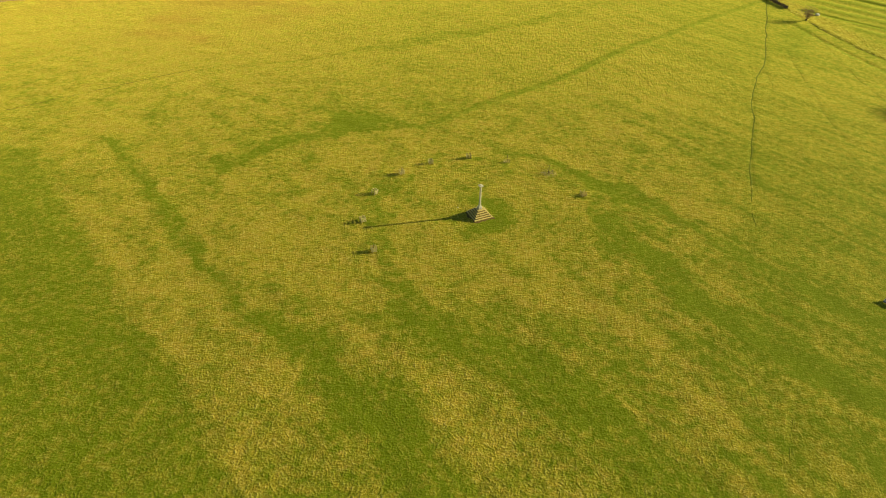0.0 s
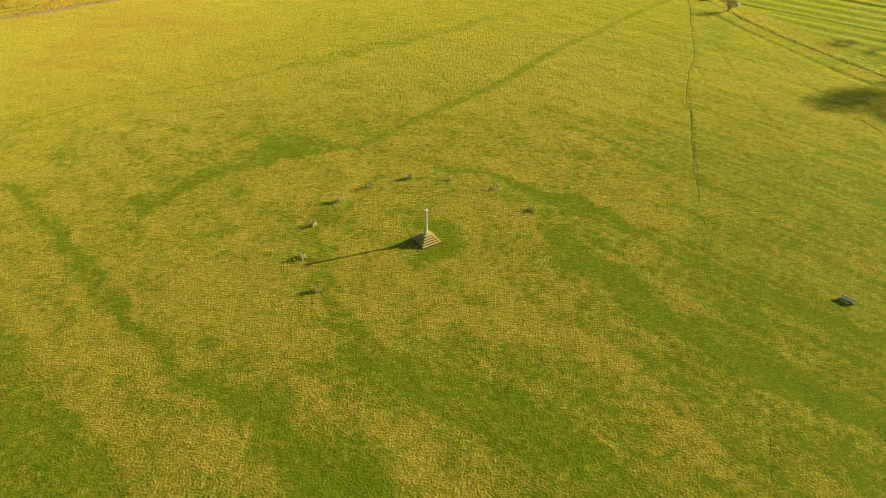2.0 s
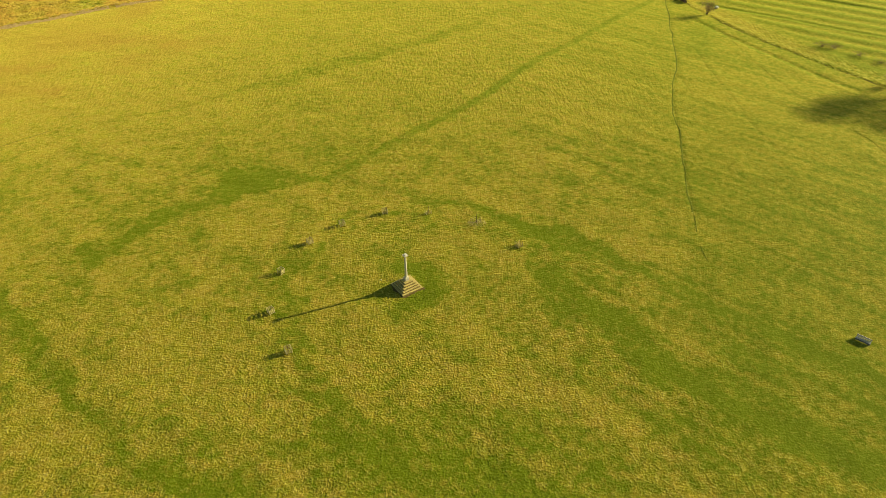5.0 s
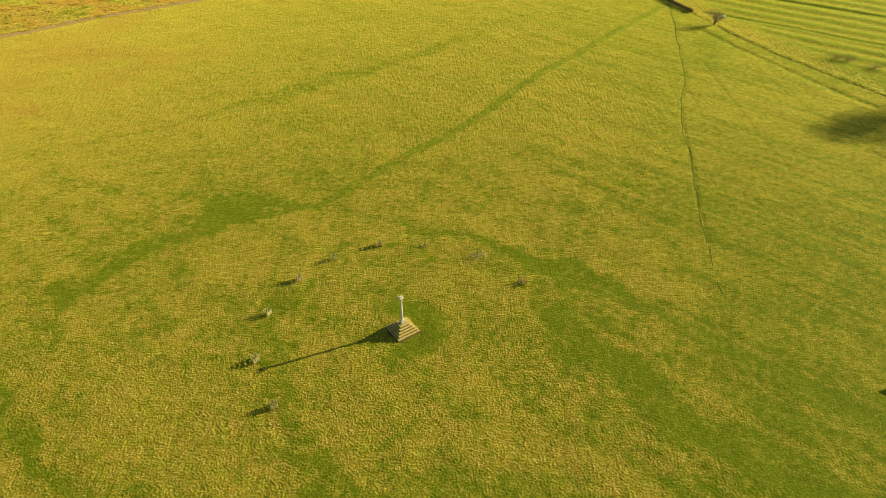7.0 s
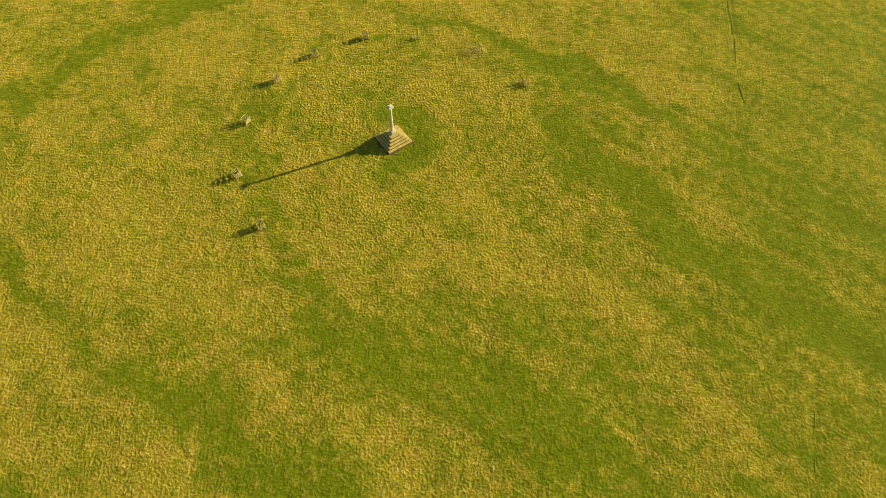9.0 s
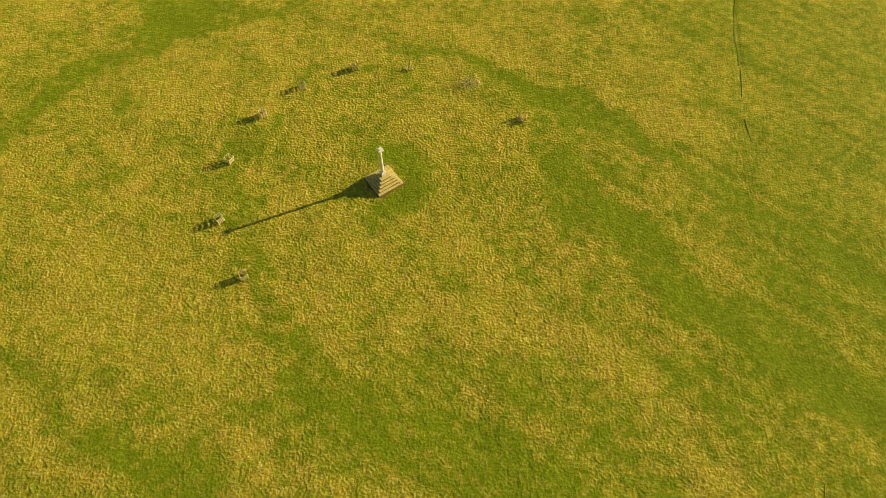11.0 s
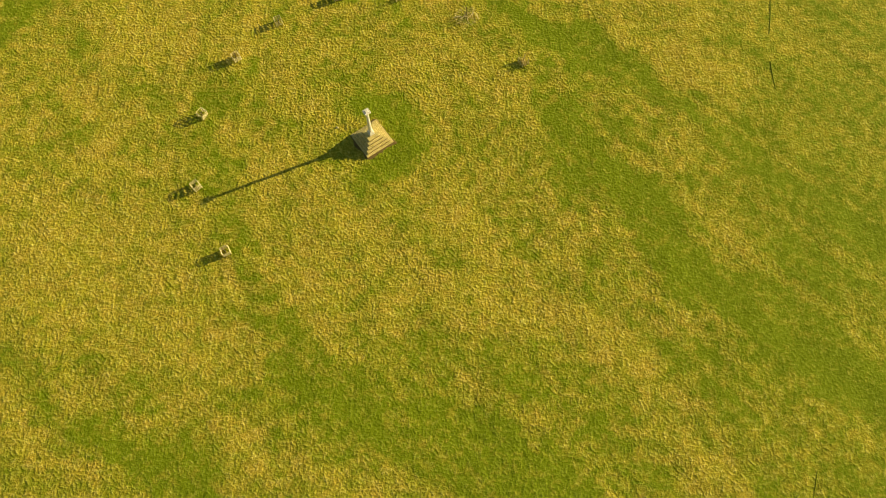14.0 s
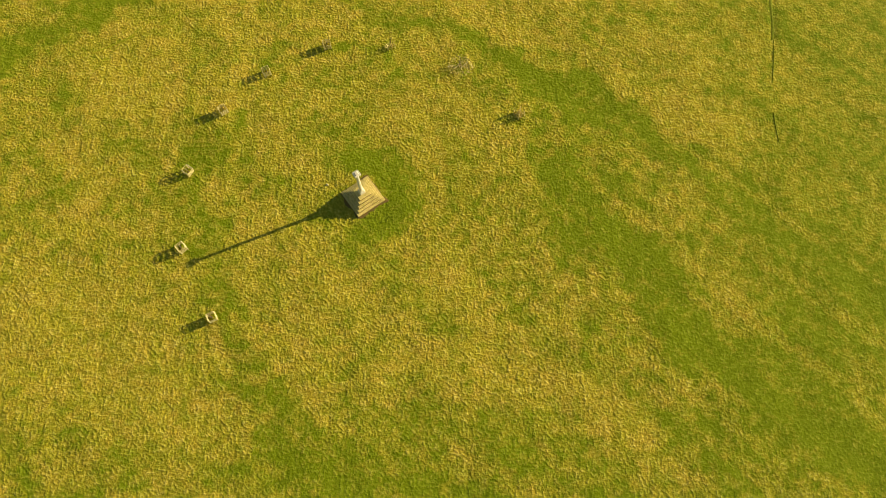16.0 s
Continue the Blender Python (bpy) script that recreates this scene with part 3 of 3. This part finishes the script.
    verts = np.zeros((n, sides + 1, 3))
    for k in range(sides):
        a = first + 2 * math.pi * k / sides
        d = r * rs.uniform(0.75, 1.25, n)
        verts[:, k, 0], verts[:, k, 1], verts[:, k, 2] = x + d * np.cos(a), y + d * np.sin(a), z - 0.02
    verts[:, sides, 0], verts[:, sides, 1], verts[:, sides, 2] = x + r * rs.uniform(-0.3, 0.3, n), y + r * rs.uniform(-0.3, 0.3, n), z + h
    base = (np.arange(n) * (sides + 1))[:, None]
    tris = np.stack([np.concatenate([base + k, base + (k + 1) % sides, base + sides], 1) for k in range(sides)], 1).reshape(-1, 3)
    me = mesh_fast(name, verts.reshape(-1, 3), tris, M_HUMMOCK, lush=np.repeat(tone, sides + 1), rust=np.repeat(rust, sides + 1), dry=np.repeat(tan_share(x, y), sides + 1))
    return tagged(new(name, me), label, "grass", kind="stuff")


def by_guards(x, y):
    """The ungrazed grass inside and at the foot of each tree guard."""
    return np.min([np.hypot(x - a, y - b) for a, b in GUARD_SPOTS], axis=0) < 0.30 + 0.5 * lattice(x, y, 0.5, 37)


tussocks("grass_tussocks", "short tufts of straw and green winter grass", -62, 64, -57, 42, 6.0, 0.085, 1, None, 0.55, 1.5)
tussocks("long_grass", "long ungrazed grass at the foot of the tree guards", -18, 17, -13, 18, 16.0, 0.11, 13, by_guards, 1.6)
tussocks("grass_tussocks", "coarse green tussocks round the foot of the cross", -3, 5, -5, 4, 4.0, 0.12, 12, lambda x, y: np.hypot(x - 1.0, y + 0.4) < 2.6 + 1.6 * lattice(x, y, 0.8, 35))
hummocks("bracken_clumps", "rusty bracken clumps in the rough field behind the bank", -150, -20, 70, 165, 2.2, 0.50, 76, lambda x, y: beyond(x, y, BANK_LEFT) > 0.3, 0.30)
hummocks("rough_tussocks", "pale rough tussocks along the broken field bank", 62, 125, 20, 125, 2.0, 0.40, 6, lambda x, y: (beyond(x, y, BANK_RIGHT) > 0.1) & (beyond(x, y, BANK_RIGHT) < 8.0 * (0.5 + 0.5 * lattice(x, y, 4.0, 36))), 0.15)
tussocks("meadow_grass", "short bright grass on the ridges of the far field", 75, 150, 40, 160, 4.0, 0.10, 10, lambda x, y: beyond(x, y, BANK_RIGHT) > 8.5, 0.6)


# ---- paths: narrow trodden lines, the groove's shade put into the footpath's colour ----
def ribbon(name, label, points, half, seed, step=0.8, broken=0.0, material=None, lift=1.0):
    rs = np.random.RandomState(seed)
    pts = []
    for (ax, ay), (bx, by) in zip(points, points[1:]):
        k = max(1, int(math.hypot(bx - ax, by - ay) / step))
        pts += [(ax + (bx - ax) * j / k, ay + (by - ay) * j / k) for j in range(k)]
    pts = np.array(pts + [points[-1]])
    for _ in range(3):
        pts[1:-1] = (pts[:-2] + 2 * pts[1:-1] + pts[2:]) / 4
    way = np.gradient(pts, axis=0)
    way /= np.linalg.norm(way, axis=1)[:, None]
    side = np.stack([-way[:, 1], way[:, 0]], -1)
    pts = pts + side * (0.6 * (lattice(pts[:, 0], pts[:, 1], 3.5, seed) - 0.5))[:, None]
    w = half * rs.uniform(0.6, 1.3, len(pts))
    rows = []
    for off in (-1.0, -0.35, 0.35, 1.0):
        p = pts + side * (off * w)[:, None]
        z = height(p[:, 0], p[:, 1]) + lift * (0.035 if abs(off) < 0.5 else 0.015)
        rows.append(np.column_stack([p, z]))
    verts = np.stack(rows, 1).reshape(-1, 3)
    a = (np.arange(len(pts) - 1) * 4)[:, None] + np.arange(3)[None]
    quads = np.stack([a, a + 4, a + 5, a + 1], -1)
    kept = lattice(pts[:-1, 0], pts[:-1, 1], 2.2, seed + 5) > broken
    quads = quads[kept].reshape(-1, 4)
    return tagged(new(name, mesh_fast(name, verts, quads[:, ::-1], material or M_PATH)), label, "path", kind="structure")


ribbon("footpath", "narrow trodden footpath, its groove's shade put into its dark colour", FOOTPATH[:-3], 0.13, 41)
ribbon("footpath", "fading end of the trodden footpath", FOOTPATH[-4:-1], 0.06, 40, broken=0.25)
for k, (points, half) in enumerate(BRANCHES):
    ribbon("side_path", "faint side path trodden through the grass", points, 0.27 * half, 42 + k, broken=0.30, material=M_FAINT, lift=0.8)
ribbon("track", "thin dark line of an old track in the grass", TRACK, 0.09, 60, broken=0.45, material=M_FAINT, lift=0.8)
ribbon("bank_lip", "thin broken lip of bare earth along the field bank", BANK_RIGHT[1:7], 0.08, 63, broken=0.48, material=M_LIP)
ribbon("bank_lip", "bare brown lip of the bank before the rusty field", BANK_LEFT, 1.1, 65, broken=0.12, material=M_DRY)
ribbon("side_path", "faint straight line trodden in the straw grass", THIN, 0.07, 66, broken=0.15, material=M_FAINT, lift=0.8)
ribbon("side_path", "thin brown line worn in the straw grass", WORN, 0.08, 67, broken=0.25, material=M_LIP)

# ---- the market cross ----
CX, CY, CTURN = 0.47, -0.17, 35.0
cross = new("market_cross")
cross.matrix_world = pose(CX, CY, 0, 0, 0, CTURN)
tagged(cross, "stone cross shaft with a square cap on a stepped pyramid base", "monument")
STEPS, RISE, HALF, TREAD = 5, 0.24, 1.51, 0.225
rs = random.Random(5)
stone_count = 5
for s in range(STEPS):
    half = HALF - s * TREAD
    core = bmesh.new()
    depth = 0.42
    block(core, 2 * (half - 0.06), 2 * (half - 0.06), RISE - 0.015, pose(0, 0, s * RISE))
    course = part("step", core, M_STEP, cross, "worn stone step with lichen")
    count = max(2, stone_count - s // 2)
    length = 2 * half / count
    # kerb stones round the step, each one its own slab
    slab = bmesh.new()
    block(slab, length - 0.012, depth, 0.085, pose(0, 0, RISE - 0.085), 0.018)
    me = link_mesh(slab, "stone_slab", M_STEP)
    under = link_mesh(block(bmesh.new(), length - 0.005, depth - 0.012, RISE - 0.083, pose(0, 0.006, 0), 0.006), "riser_stone", M_RISER)
    for side in range(4):
        for k in range(count - 1):
            along = -half + length * (k + 0.5)
            m = pose(0, 0, s * RISE, 0, 0, 90 * side) @ pose(along, -half + depth / 2, rs.uniform(-0.008, 0.006), rs.uniform(-0.6, 0.6), rs.uniform(-0.5, 0.5), rs.uniform(-0.5, 0.5))
            share("stone_slab", me, course, m)
            share("riser_stone", under, course, m)
        m = pose(0, 0, s * RISE, 0, 0, 90 * side) @ pose(half - length / 2, -half + depth / 2, rs.uniform(-0.006, 0.006), 0, rs.uniform(-0.6, 0.6), rs.uniform(-0.6, 0.6))
        share("stone_slab", me, course, m)
        share("riser_stone", under, course, m)
TOP = STEPS * RISE
bm = bmesh.new()
block(bm, 0.54, 0.54, 0.42, pose(0, 0, TOP), 0.03)
block(bm, 0.54, 0.54, 0.12, pose(0, 0, TOP + 0.418), 0.03, 0.70)
part("socket_stone", bm, M_SHAFT, cross, "chamfered pale socket stone")
bm = bmesh.new()
ring = bmesh.ops.create_cone(bm, cap_ends=True, segments=8, radius1=0.175, radius2=0.130, depth=3.20)["verts"]
bmesh.ops.transform(bm, matrix=pose(0, 0, TOP + 0.53 + 1.60, 0, 0, 22.5), verts=ring)
part("shaft", bm, M_SHAFT, cross, "tapering eight-sided pale stone shaft")
bm = bmesh.new()
neck = bmesh.ops.create_cone(bm, cap_ends=True, segments=8, radius1=0.135, radius2=0.29, depth=0.16)["verts"]
bmesh.ops.transform(bm, matrix=pose(0, 0, TOP + 3.79, 0, 0, 22.5), verts=neck)
part("capital", bm, M_SHAFT, cross, "flared capital")
bm = bmesh.new()
block(bm, 0.60, 0.60, 0.13, pose(0, 0, TOP + 3.87), 0.02)
block(bm, 0.36, 0.36, 0.09, pose(0, 0, TOP + 3.998), 0.02, 0.8)
part("cap", bm, M_SHAFT, cross, "square pale stone cap")

# worn earth round the lowest step
bm = bmesh.new()
outer, inner = [], []
for k in range(48):
    a = 2 * math.pi * k / 48
    sq = min(1.36, 1.0 / max(abs(math.cos(a)), abs(math.sin(a))))
    wear = 1.55 + 0.34 * lattice(np.array([3 * math.cos(a)]), np.array([3 * math.sin(a)]), 0.55, 70)[0]
    outer.append(bm.verts.new((sq * wear * math.cos(a), sq * wear * math.sin(a), -0.01)))
    inner.append(bm.verts.new((sq * 1.45 * math.cos(a), sq * 1.45 * math.sin(a), 0.035)))
for k in range(48):
    bm.faces.new((outer[k], outer[(k + 1) % 48], inner[(k + 1) % 48], inner[k]))
earth = new("worn_earth", link_mesh(bm, "worn_earth", M_EARTH))
earth.matrix_world = pose(CX, CY, 0, 0, 0, CTURN)
tagged(earth, "strip of bare brown earth round the cross base", "ground", kind="structure")


# ---- tree guards and saplings in a horseshoe round the cross ----
GUARD_H = 0.76
RNG = random.Random(11)


def rail_mesh(length, tall, thick, material):
    bm = bmesh.new()
    block(bm, length, thick, tall, bevel=0.008)
    return link_mesh(bm, "rail", material)


POST = link_mesh(block(bmesh.new(), 0.065, 0.065, GUARD_H + 0.05, bevel=0.012), "post", M_RAIL)
RAIL = rail_mesh(0.72, 0.075, 0.022, M_RAIL)
BOARD = rail_mesh(0.72, 0.09, 0.024, M_PALE)


def tree_guard(x, y, turn, label, sides=(4, 4, 4, 4), pale=(), lean=0.0):
    """A square pen of four posts with rails; sides: how many rails each side still has."""
    guard = new("tree_guard")
    guard.matrix_world = pose(x, y, land(x, y), lean, lean * 0.6, turn)
    tagged(guard, label, "tree guard", "tree guards round the cross")
    for sx in (-1, 1):
        for sy in (-1, 1):
            share("post", POST, guard, pose(0.335 * sx, 0.335 * sy, -0.04, RNG.uniform(-2, 2), RNG.uniform(-2, 2), RNG.uniform(-6, 6)))
    for side, count in enumerate(sides):
        for k in range(count):
            z = GUARD_H - 0.09 - k * 0.175
            me = BOARD if side in pale and k == 0 else RAIL
            share("rail", me, guard, pose(0, 0, 0, 0, 0, 90 * side) @ pose(RNG.uniform(-0.02, 0.02), -0.378, z, 0, RNG.uniform(-1.5, 1.5), RNG.uniform(-0.8, 0.8)))
    return guard


def sapling(x, y, tall, label, twigs=14, seed=0):
    r = random.Random(seed)
    top = Vector((r.uniform(-0.05, 0.05), r.uniform(-0.05, 0.05), tall))
    tree = new("sapling")
    tree.matrix_world = pose(x, y, land(x, y) - 0.03)
    tagged(tree, label, "sapling", "saplings round the cross")
    part("stem", stick(bmesh.new(), (0, 0, 0), top, 0.034, 0.014), M_BARK, tree)
    crown = bmesh.new()
    for _ in range(twigs):
        k = r.uniform(0.45, 0.98)
        a = r.uniform(0, 2 * math.pi)
        base = top * k
        out = r.uniform(0.10, 0.30) * (1.25 - k)  
        stick(crown, base, base + Vector((out * math.cos(a), out * math.sin(a), r.uniform(0.12, 0.3))), 0.008, 0.003, 3)
    part("twigs", crown, M_TWIG, tree)
    return tree


WHOLE = "square wooden tree guard"
for k, (x, y, turn, label, sides, pale, lean, tall) in enumerate([
    (-12.61, -11.76, 28, WHOLE + " round a sapling", (4, 4, 4, 4), (), 3.0, 1.35),
    (-16.00, -5.24, 40, WHOLE + " with one pale new side", (4, 4, 3, 4), (1,), -4.0, 1.25),
    (-16.38, 2.56, 60, WHOLE + " with a bleached board side", (4, 4, 1, 3), (1,), 5.0, 0.9),
    (-13.62, 9.10, 35, WHOLE + " leaning over a bare sapling", (4, 4, 3, 4), (), 3.0, 1.3),
    (-9.65, 13.47, 25, WHOLE + " gone grey in thick grass", (4, 4, 4, 3), (), -1.5, 0.9),
    (-3.70, 16.60, 15, WHOLE + " half hidden in grass", (4, 4, 4, 4), (), 1.0, 0.9),
]):
    tree_guard(x, y, turn, label, sides, pale, lean)
    sapling(x, y, tall, "thin leafless sapling inside its tree guard", 10, 100 + k)


def broken_guard(x, y, turn, label, seed, posts, rails, brush=0, spread=0.42, tall=0.7):
    """What is left of a guard: a few leaning posts, fallen rails, brushwood."""
    r = random.Random(seed)
    guard = new("broken_tree_guard")
    guard.matrix_world = pose(x, y, land(x, y), 0, 0, turn)
    tagged(guard, label, "tree guard", "tree guards round the cross")
    for k in range(posts):
        share("post", POST, guard, pose((-0.38, 0.38, 0.38, -0.38)[k], (-0.38, -0.38, 0.38, 0.38)[k], -0.04, r.uniform(-9, 9), r.uniform(-9, 9), r.uniform(0, 90)))
    for k in range(rails):
        share("fallen_rail", RAIL, guard, pose(r.uniform(-1.3, 1.4), r.uniform(-1.0, 0.9), 0.06 + 0.015 * k, r.uniform(60, 100), r.uniform(-6, 6), r.uniform(0, 180)))
    if brush:
        bm = bmesh.new()
        for _ in range(brush):
            a, d = r.uniform(0, 2 * math.pi), spread * r.random() ** 0.7
            p = Vector((d * math.cos(a), d * math.sin(a), 0))
            stick(bm, p, p + Vector((r.uniform(-0.35, 0.35), r.uniform(-0.35, 0.35), r.uniform(0.3, 1.0) * tall)), 0.016, 0.006, 3)
        part("brushwood", bm, M_BRUSH, guard, "dry brown brushwood")
    return guard


broken_guard(2.78, 16.66, 20, "ruined tree guard with two leaning posts standing", 21, 2, 0, 46, 0.45, 0.55)
sapling(2.85, 16.75, 1.25, "thin leafless sapling in a ruined guard", 8, 121)
broken_guard(9.95, 14.25, 50, "collapsed tree guard with its rails lying in the grass", 22, 2, 4, 200, 1.3, 0.18)
sapling(9.9, 14.3, 1.35, "thin leafless sapling among fallen rails", 8, 122)
broken_guard(15.65, 8.50, 30, "brown tree guard stuffed with dry brushwood", 23, 4, 0, 80)


# ---- the bench ----
def bench(x, y, turn):
    seat = new("bench")
    seat.matrix_world = pose(x, y, land(x, y), 0, 0, turn)
    tagged(seat, "low grey slatted wooden bench with a pale-topped back rail", "bench")
    L = 1.62
    for sx in (-0.74, 0.74):
        bm = block(bmesh.new(), 0.07, 0.46, 0.27, pose(sx, -0.02, 0.0), 0.008)
        part("end_panel", bm, M_BENCH, seat)
        bm = block(bmesh.new(), 0.07, 0.07, 0.56, pose(sx, 0.235, -0.02, -7), 0.008)
        part("back_post", bm, M_BENCH, seat)
    bm = block(bmesh.new(), L - 0.16, 0.05, 0.20, pose(0, -0.20, 0.05), 0.006)
    part("seat_rail", bm, M_BENCH, seat)
    for k, wide in enumerate((0.10, 0.10, 0.10)):
        bm = block(bmesh.new(), L, wide, 0.035, pose(0, -0.21 + 0.15 * k, 0.27), 0.008)
        part("seat_slat", bm, M_BENCH_SLAT, seat)
    for k in range(2):
        bm = block(bmesh.new(), L - 0.05, 0.026, 0.07, pose(0, 0.205 + 0.022 * k, 0.34 + 0.105 * k, -7), 0.006)
        part("back_slat", bm, M_BENCH_SLAT, seat)
    for k in range(11):
        bm = block(bmesh.new(), 0.085, 0.085, 0.045, pose(-0.75 + 1.5 * k / 10, 0.27, 0.545, -7), 0.012)
        part("rail_block", bm, M_BENCH_LIT, seat)
    bm = block(bmesh.new(), L + 0.03, 0.10, 0.04, pose(0, 0.27, 0.51, -7), 0.010)
    part("top_rail", bm, M_BENCH, seat, "top rail capped with blocks coloured pale as if sunlit")
    return seat


bench(54.35, -9.85, -41)


# ---- trees, shrubs and the hedge at the field's edge ----
def grow(bm_wood, bm_twig, start, way, length, radius, depth, r):
    end = start + way * length
    target = bm_wood if depth > 1 else bm_twig
    stick(target, start, end, radius, radius * 0.68, 6 if depth > 3 else (4 if depth > 1 else 3))
    if depth == 0:
        return
    for k in range(3 if depth > 1 else 5):
        turn = Vector((r.uniform(-1, 1), r.uniform(-1, 1), r.uniform(-0.25, 0.75)))
        onward = (way * 0.75 + turn * 0.75).normalized()
        at = start.lerp(end, r.uniform(0.55, 1.0)) if k else end
        grow(bm_wood, bm_twig, at, onward, length * r.uniform(0.62, 0.85), radius * (0.66 if k == 0 else 0.5), depth - 1, r)


def twig_cloud(bm, count, centre, radii, r, size, thick):
    """Twigs all through a crown, denser towards its outside, with gaps."""
    gaps = [Vector((r.gauss(0, 1), r.gauss(0, 1), r.gauss(0, 1))).normalized() for _ in range(9)]
    made = 0
    while made < count:
        d = Vector((r.gauss(0, 1), r.gauss(0, 1), r.gauss(0, 1))).normalized()
        reach = 0.78 + 0.22 * noise.noise(d * 2.3)
        if max(d.dot(g) for g in gaps) > 0.965:
            reach *= 0.7
        k = reach * r.random() ** 0.45
        p = Vector((centre[0] + d.x * radii[0] * k, centre[1] + d.y * radii[1] * k, centre[2] + d.z * radii[2] * k))
        way = (d * 0.7 + Vector((r.uniform(-1, 1), r.uniform(-1, 1), r.uniform(-0.4, 1)))).normalized()
        stick(bm, p, p + way * size * r.uniform(0.6, 1.3), thick, thick * 0.4, 3)
        made += 1


def bare_tree(name, x, y, tall, radius, label, category, seed, depth=5, stems=1, spread=0.15, twigs=0, wide=4.0):
    r = random.Random(seed)
    tree = new(name)
    tree.matrix_world = pose(x, y, land(x, y) - 0.1, 0, 0, 0)
    tagged(tree, label, category)
    wood_bm, twig_bm = bmesh.new(), bmesh.new()
    for _ in range(stems):
        way = Vector((r.uniform(-spread, spread), r.uniform(-spread, spread), 1)).normalized()
        grow(wood_bm, twig_bm, Vector((r.uniform(-0.1, 0.1), r.uniform(-0.1, 0.1), 0)), way, tall * 0.29, radius, depth, r)
    if twigs:
        twig_cloud(twig_bm, twigs, (0, 0, tall * 0.58), (wide, wide, tall * 0.45), r, tall * 0.09, max(0.012, 0.00125 * tall))
    part("trunk_and_limbs" if stems == 1 else "stems", wood_bm, M_BARK, tree)
    part("crown", twig_bm, M_TWIG, tree, "dense bare reddish twigs")
    return tree


bare_tree("tree", 97.4, 58.6, 9.0, 0.22, "leafless field tree with a dense crown by the bank", "tree", 31, 5, twigs=8500, wide=7.4)
bare_tree("tree", 102.5, 52.0, 8.0, 0.20, "leafless field tree with a dense crown by the bank", "tree", 37, 5, twigs=5000, wide=6.4)
bare_tree("shrub", 71.1, 106.0, 3.9, 0.07, "bare hawthorn shrub at the end of the broken bank", "shrub", 33, 3, 6, 0.8, twigs=1200, wide=3.2)
bare_tree("shrub", 94.8, 61.9, 2.6, 0.05, "low reddish leafless shrub at the bank", "shrub", 35, 3, 6, 0.9, twigs=900, wide=2.6)
for k, (x, y, tall) in enumerate([(90.2, 83.4, 1.2), (92.6, 82.6, 1.3), (95.9, 77.8, 0.9), (98.6, 73.6, 0.9)]):
    bare_tree("bramble", x, y, tall, 0.03, "low bare bramble thicket in the rough strip", "bramble", 50 + k, 2, 7, 1.6, twigs=1100, wide=2.4)


def hedge(points, tall, thick, label, seed):
    r = random.Random(seed)
    ob = new("hedge")
    ob.matrix_world = pose(points[0][0], points[0][1], 0)
    tagged(ob, label, "hedge")
    bm = bmesh.new()
    for (ax, ay), (bx, by) in zip(points, points[1:]):
        d = math.hypot(bx - ax, by - ay)
        for _ in range(int(d * 70)):
            k = r.random()
            p = Vector((ax + (bx - ax) * k - points[0][0] + r.gauss(0, thick / 3), ay + (by - ay) * k - points[0][1] + r.gauss(0, thick / 3), r.uniform(-0.05, 0.3)))
            stick(bm, p, p + Vector((r.uniform(-0.45, 0.45), r.uniform(-0.45, 0.45), r.uniform(0.5, 1) * tall)), 0.035, 0.012, 3)
    part("branches", bm, M_HEDGE, ob)
    return ob


hedge([(68.2, 115.0), (64.5, 124.0), (60.5, 136.0)], 0.8, 0.6, "dark leafless hedge at the far corner of the pasture", 61)

bm = bmesh.new()
rock = bmesh.ops.create_icosphere(bm, subdivisions=2, radius=0.55)["verts"]
for v in rock:
    v.co = Vector((v.co.x * 1.3, v.co.y * 0.8, v.co.z * 0.8)) * (0.85 + 0.3 * noise.noise(v.co * 2.2))
boulder = new("boulder", link_mesh(bm, "boulder", M_WHITE_STONE))
boulder.matrix_world = pose(75.0, 110.8, land(75.0, 110.8) + 0.3, 0, 0, 20)
tagged(boulder, "small white boulder beside the bare shrub", "boulder")

bm = bmesh.new()
for v in bmesh.ops.create_icosphere(bm, subdivisions=2, radius=0.11)["verts"]:
    v.co = Vector((v.co.x * 1.5, v.co.y * 0.8, v.co.z * 0.6)) * (0.9 + 0.35 * noise.noise(v.co * 7.0))
pebble = new("loose_stone", link_mesh(bm, "loose_stone", M_PALE_STONE))
pebble.matrix_world = pose(-3.0, 1.12, land(-3.0, 1.12) + 0.06, 0, 0, -35)
tagged(pebble, "small pale loose stone in the grass by the cross", "stone")
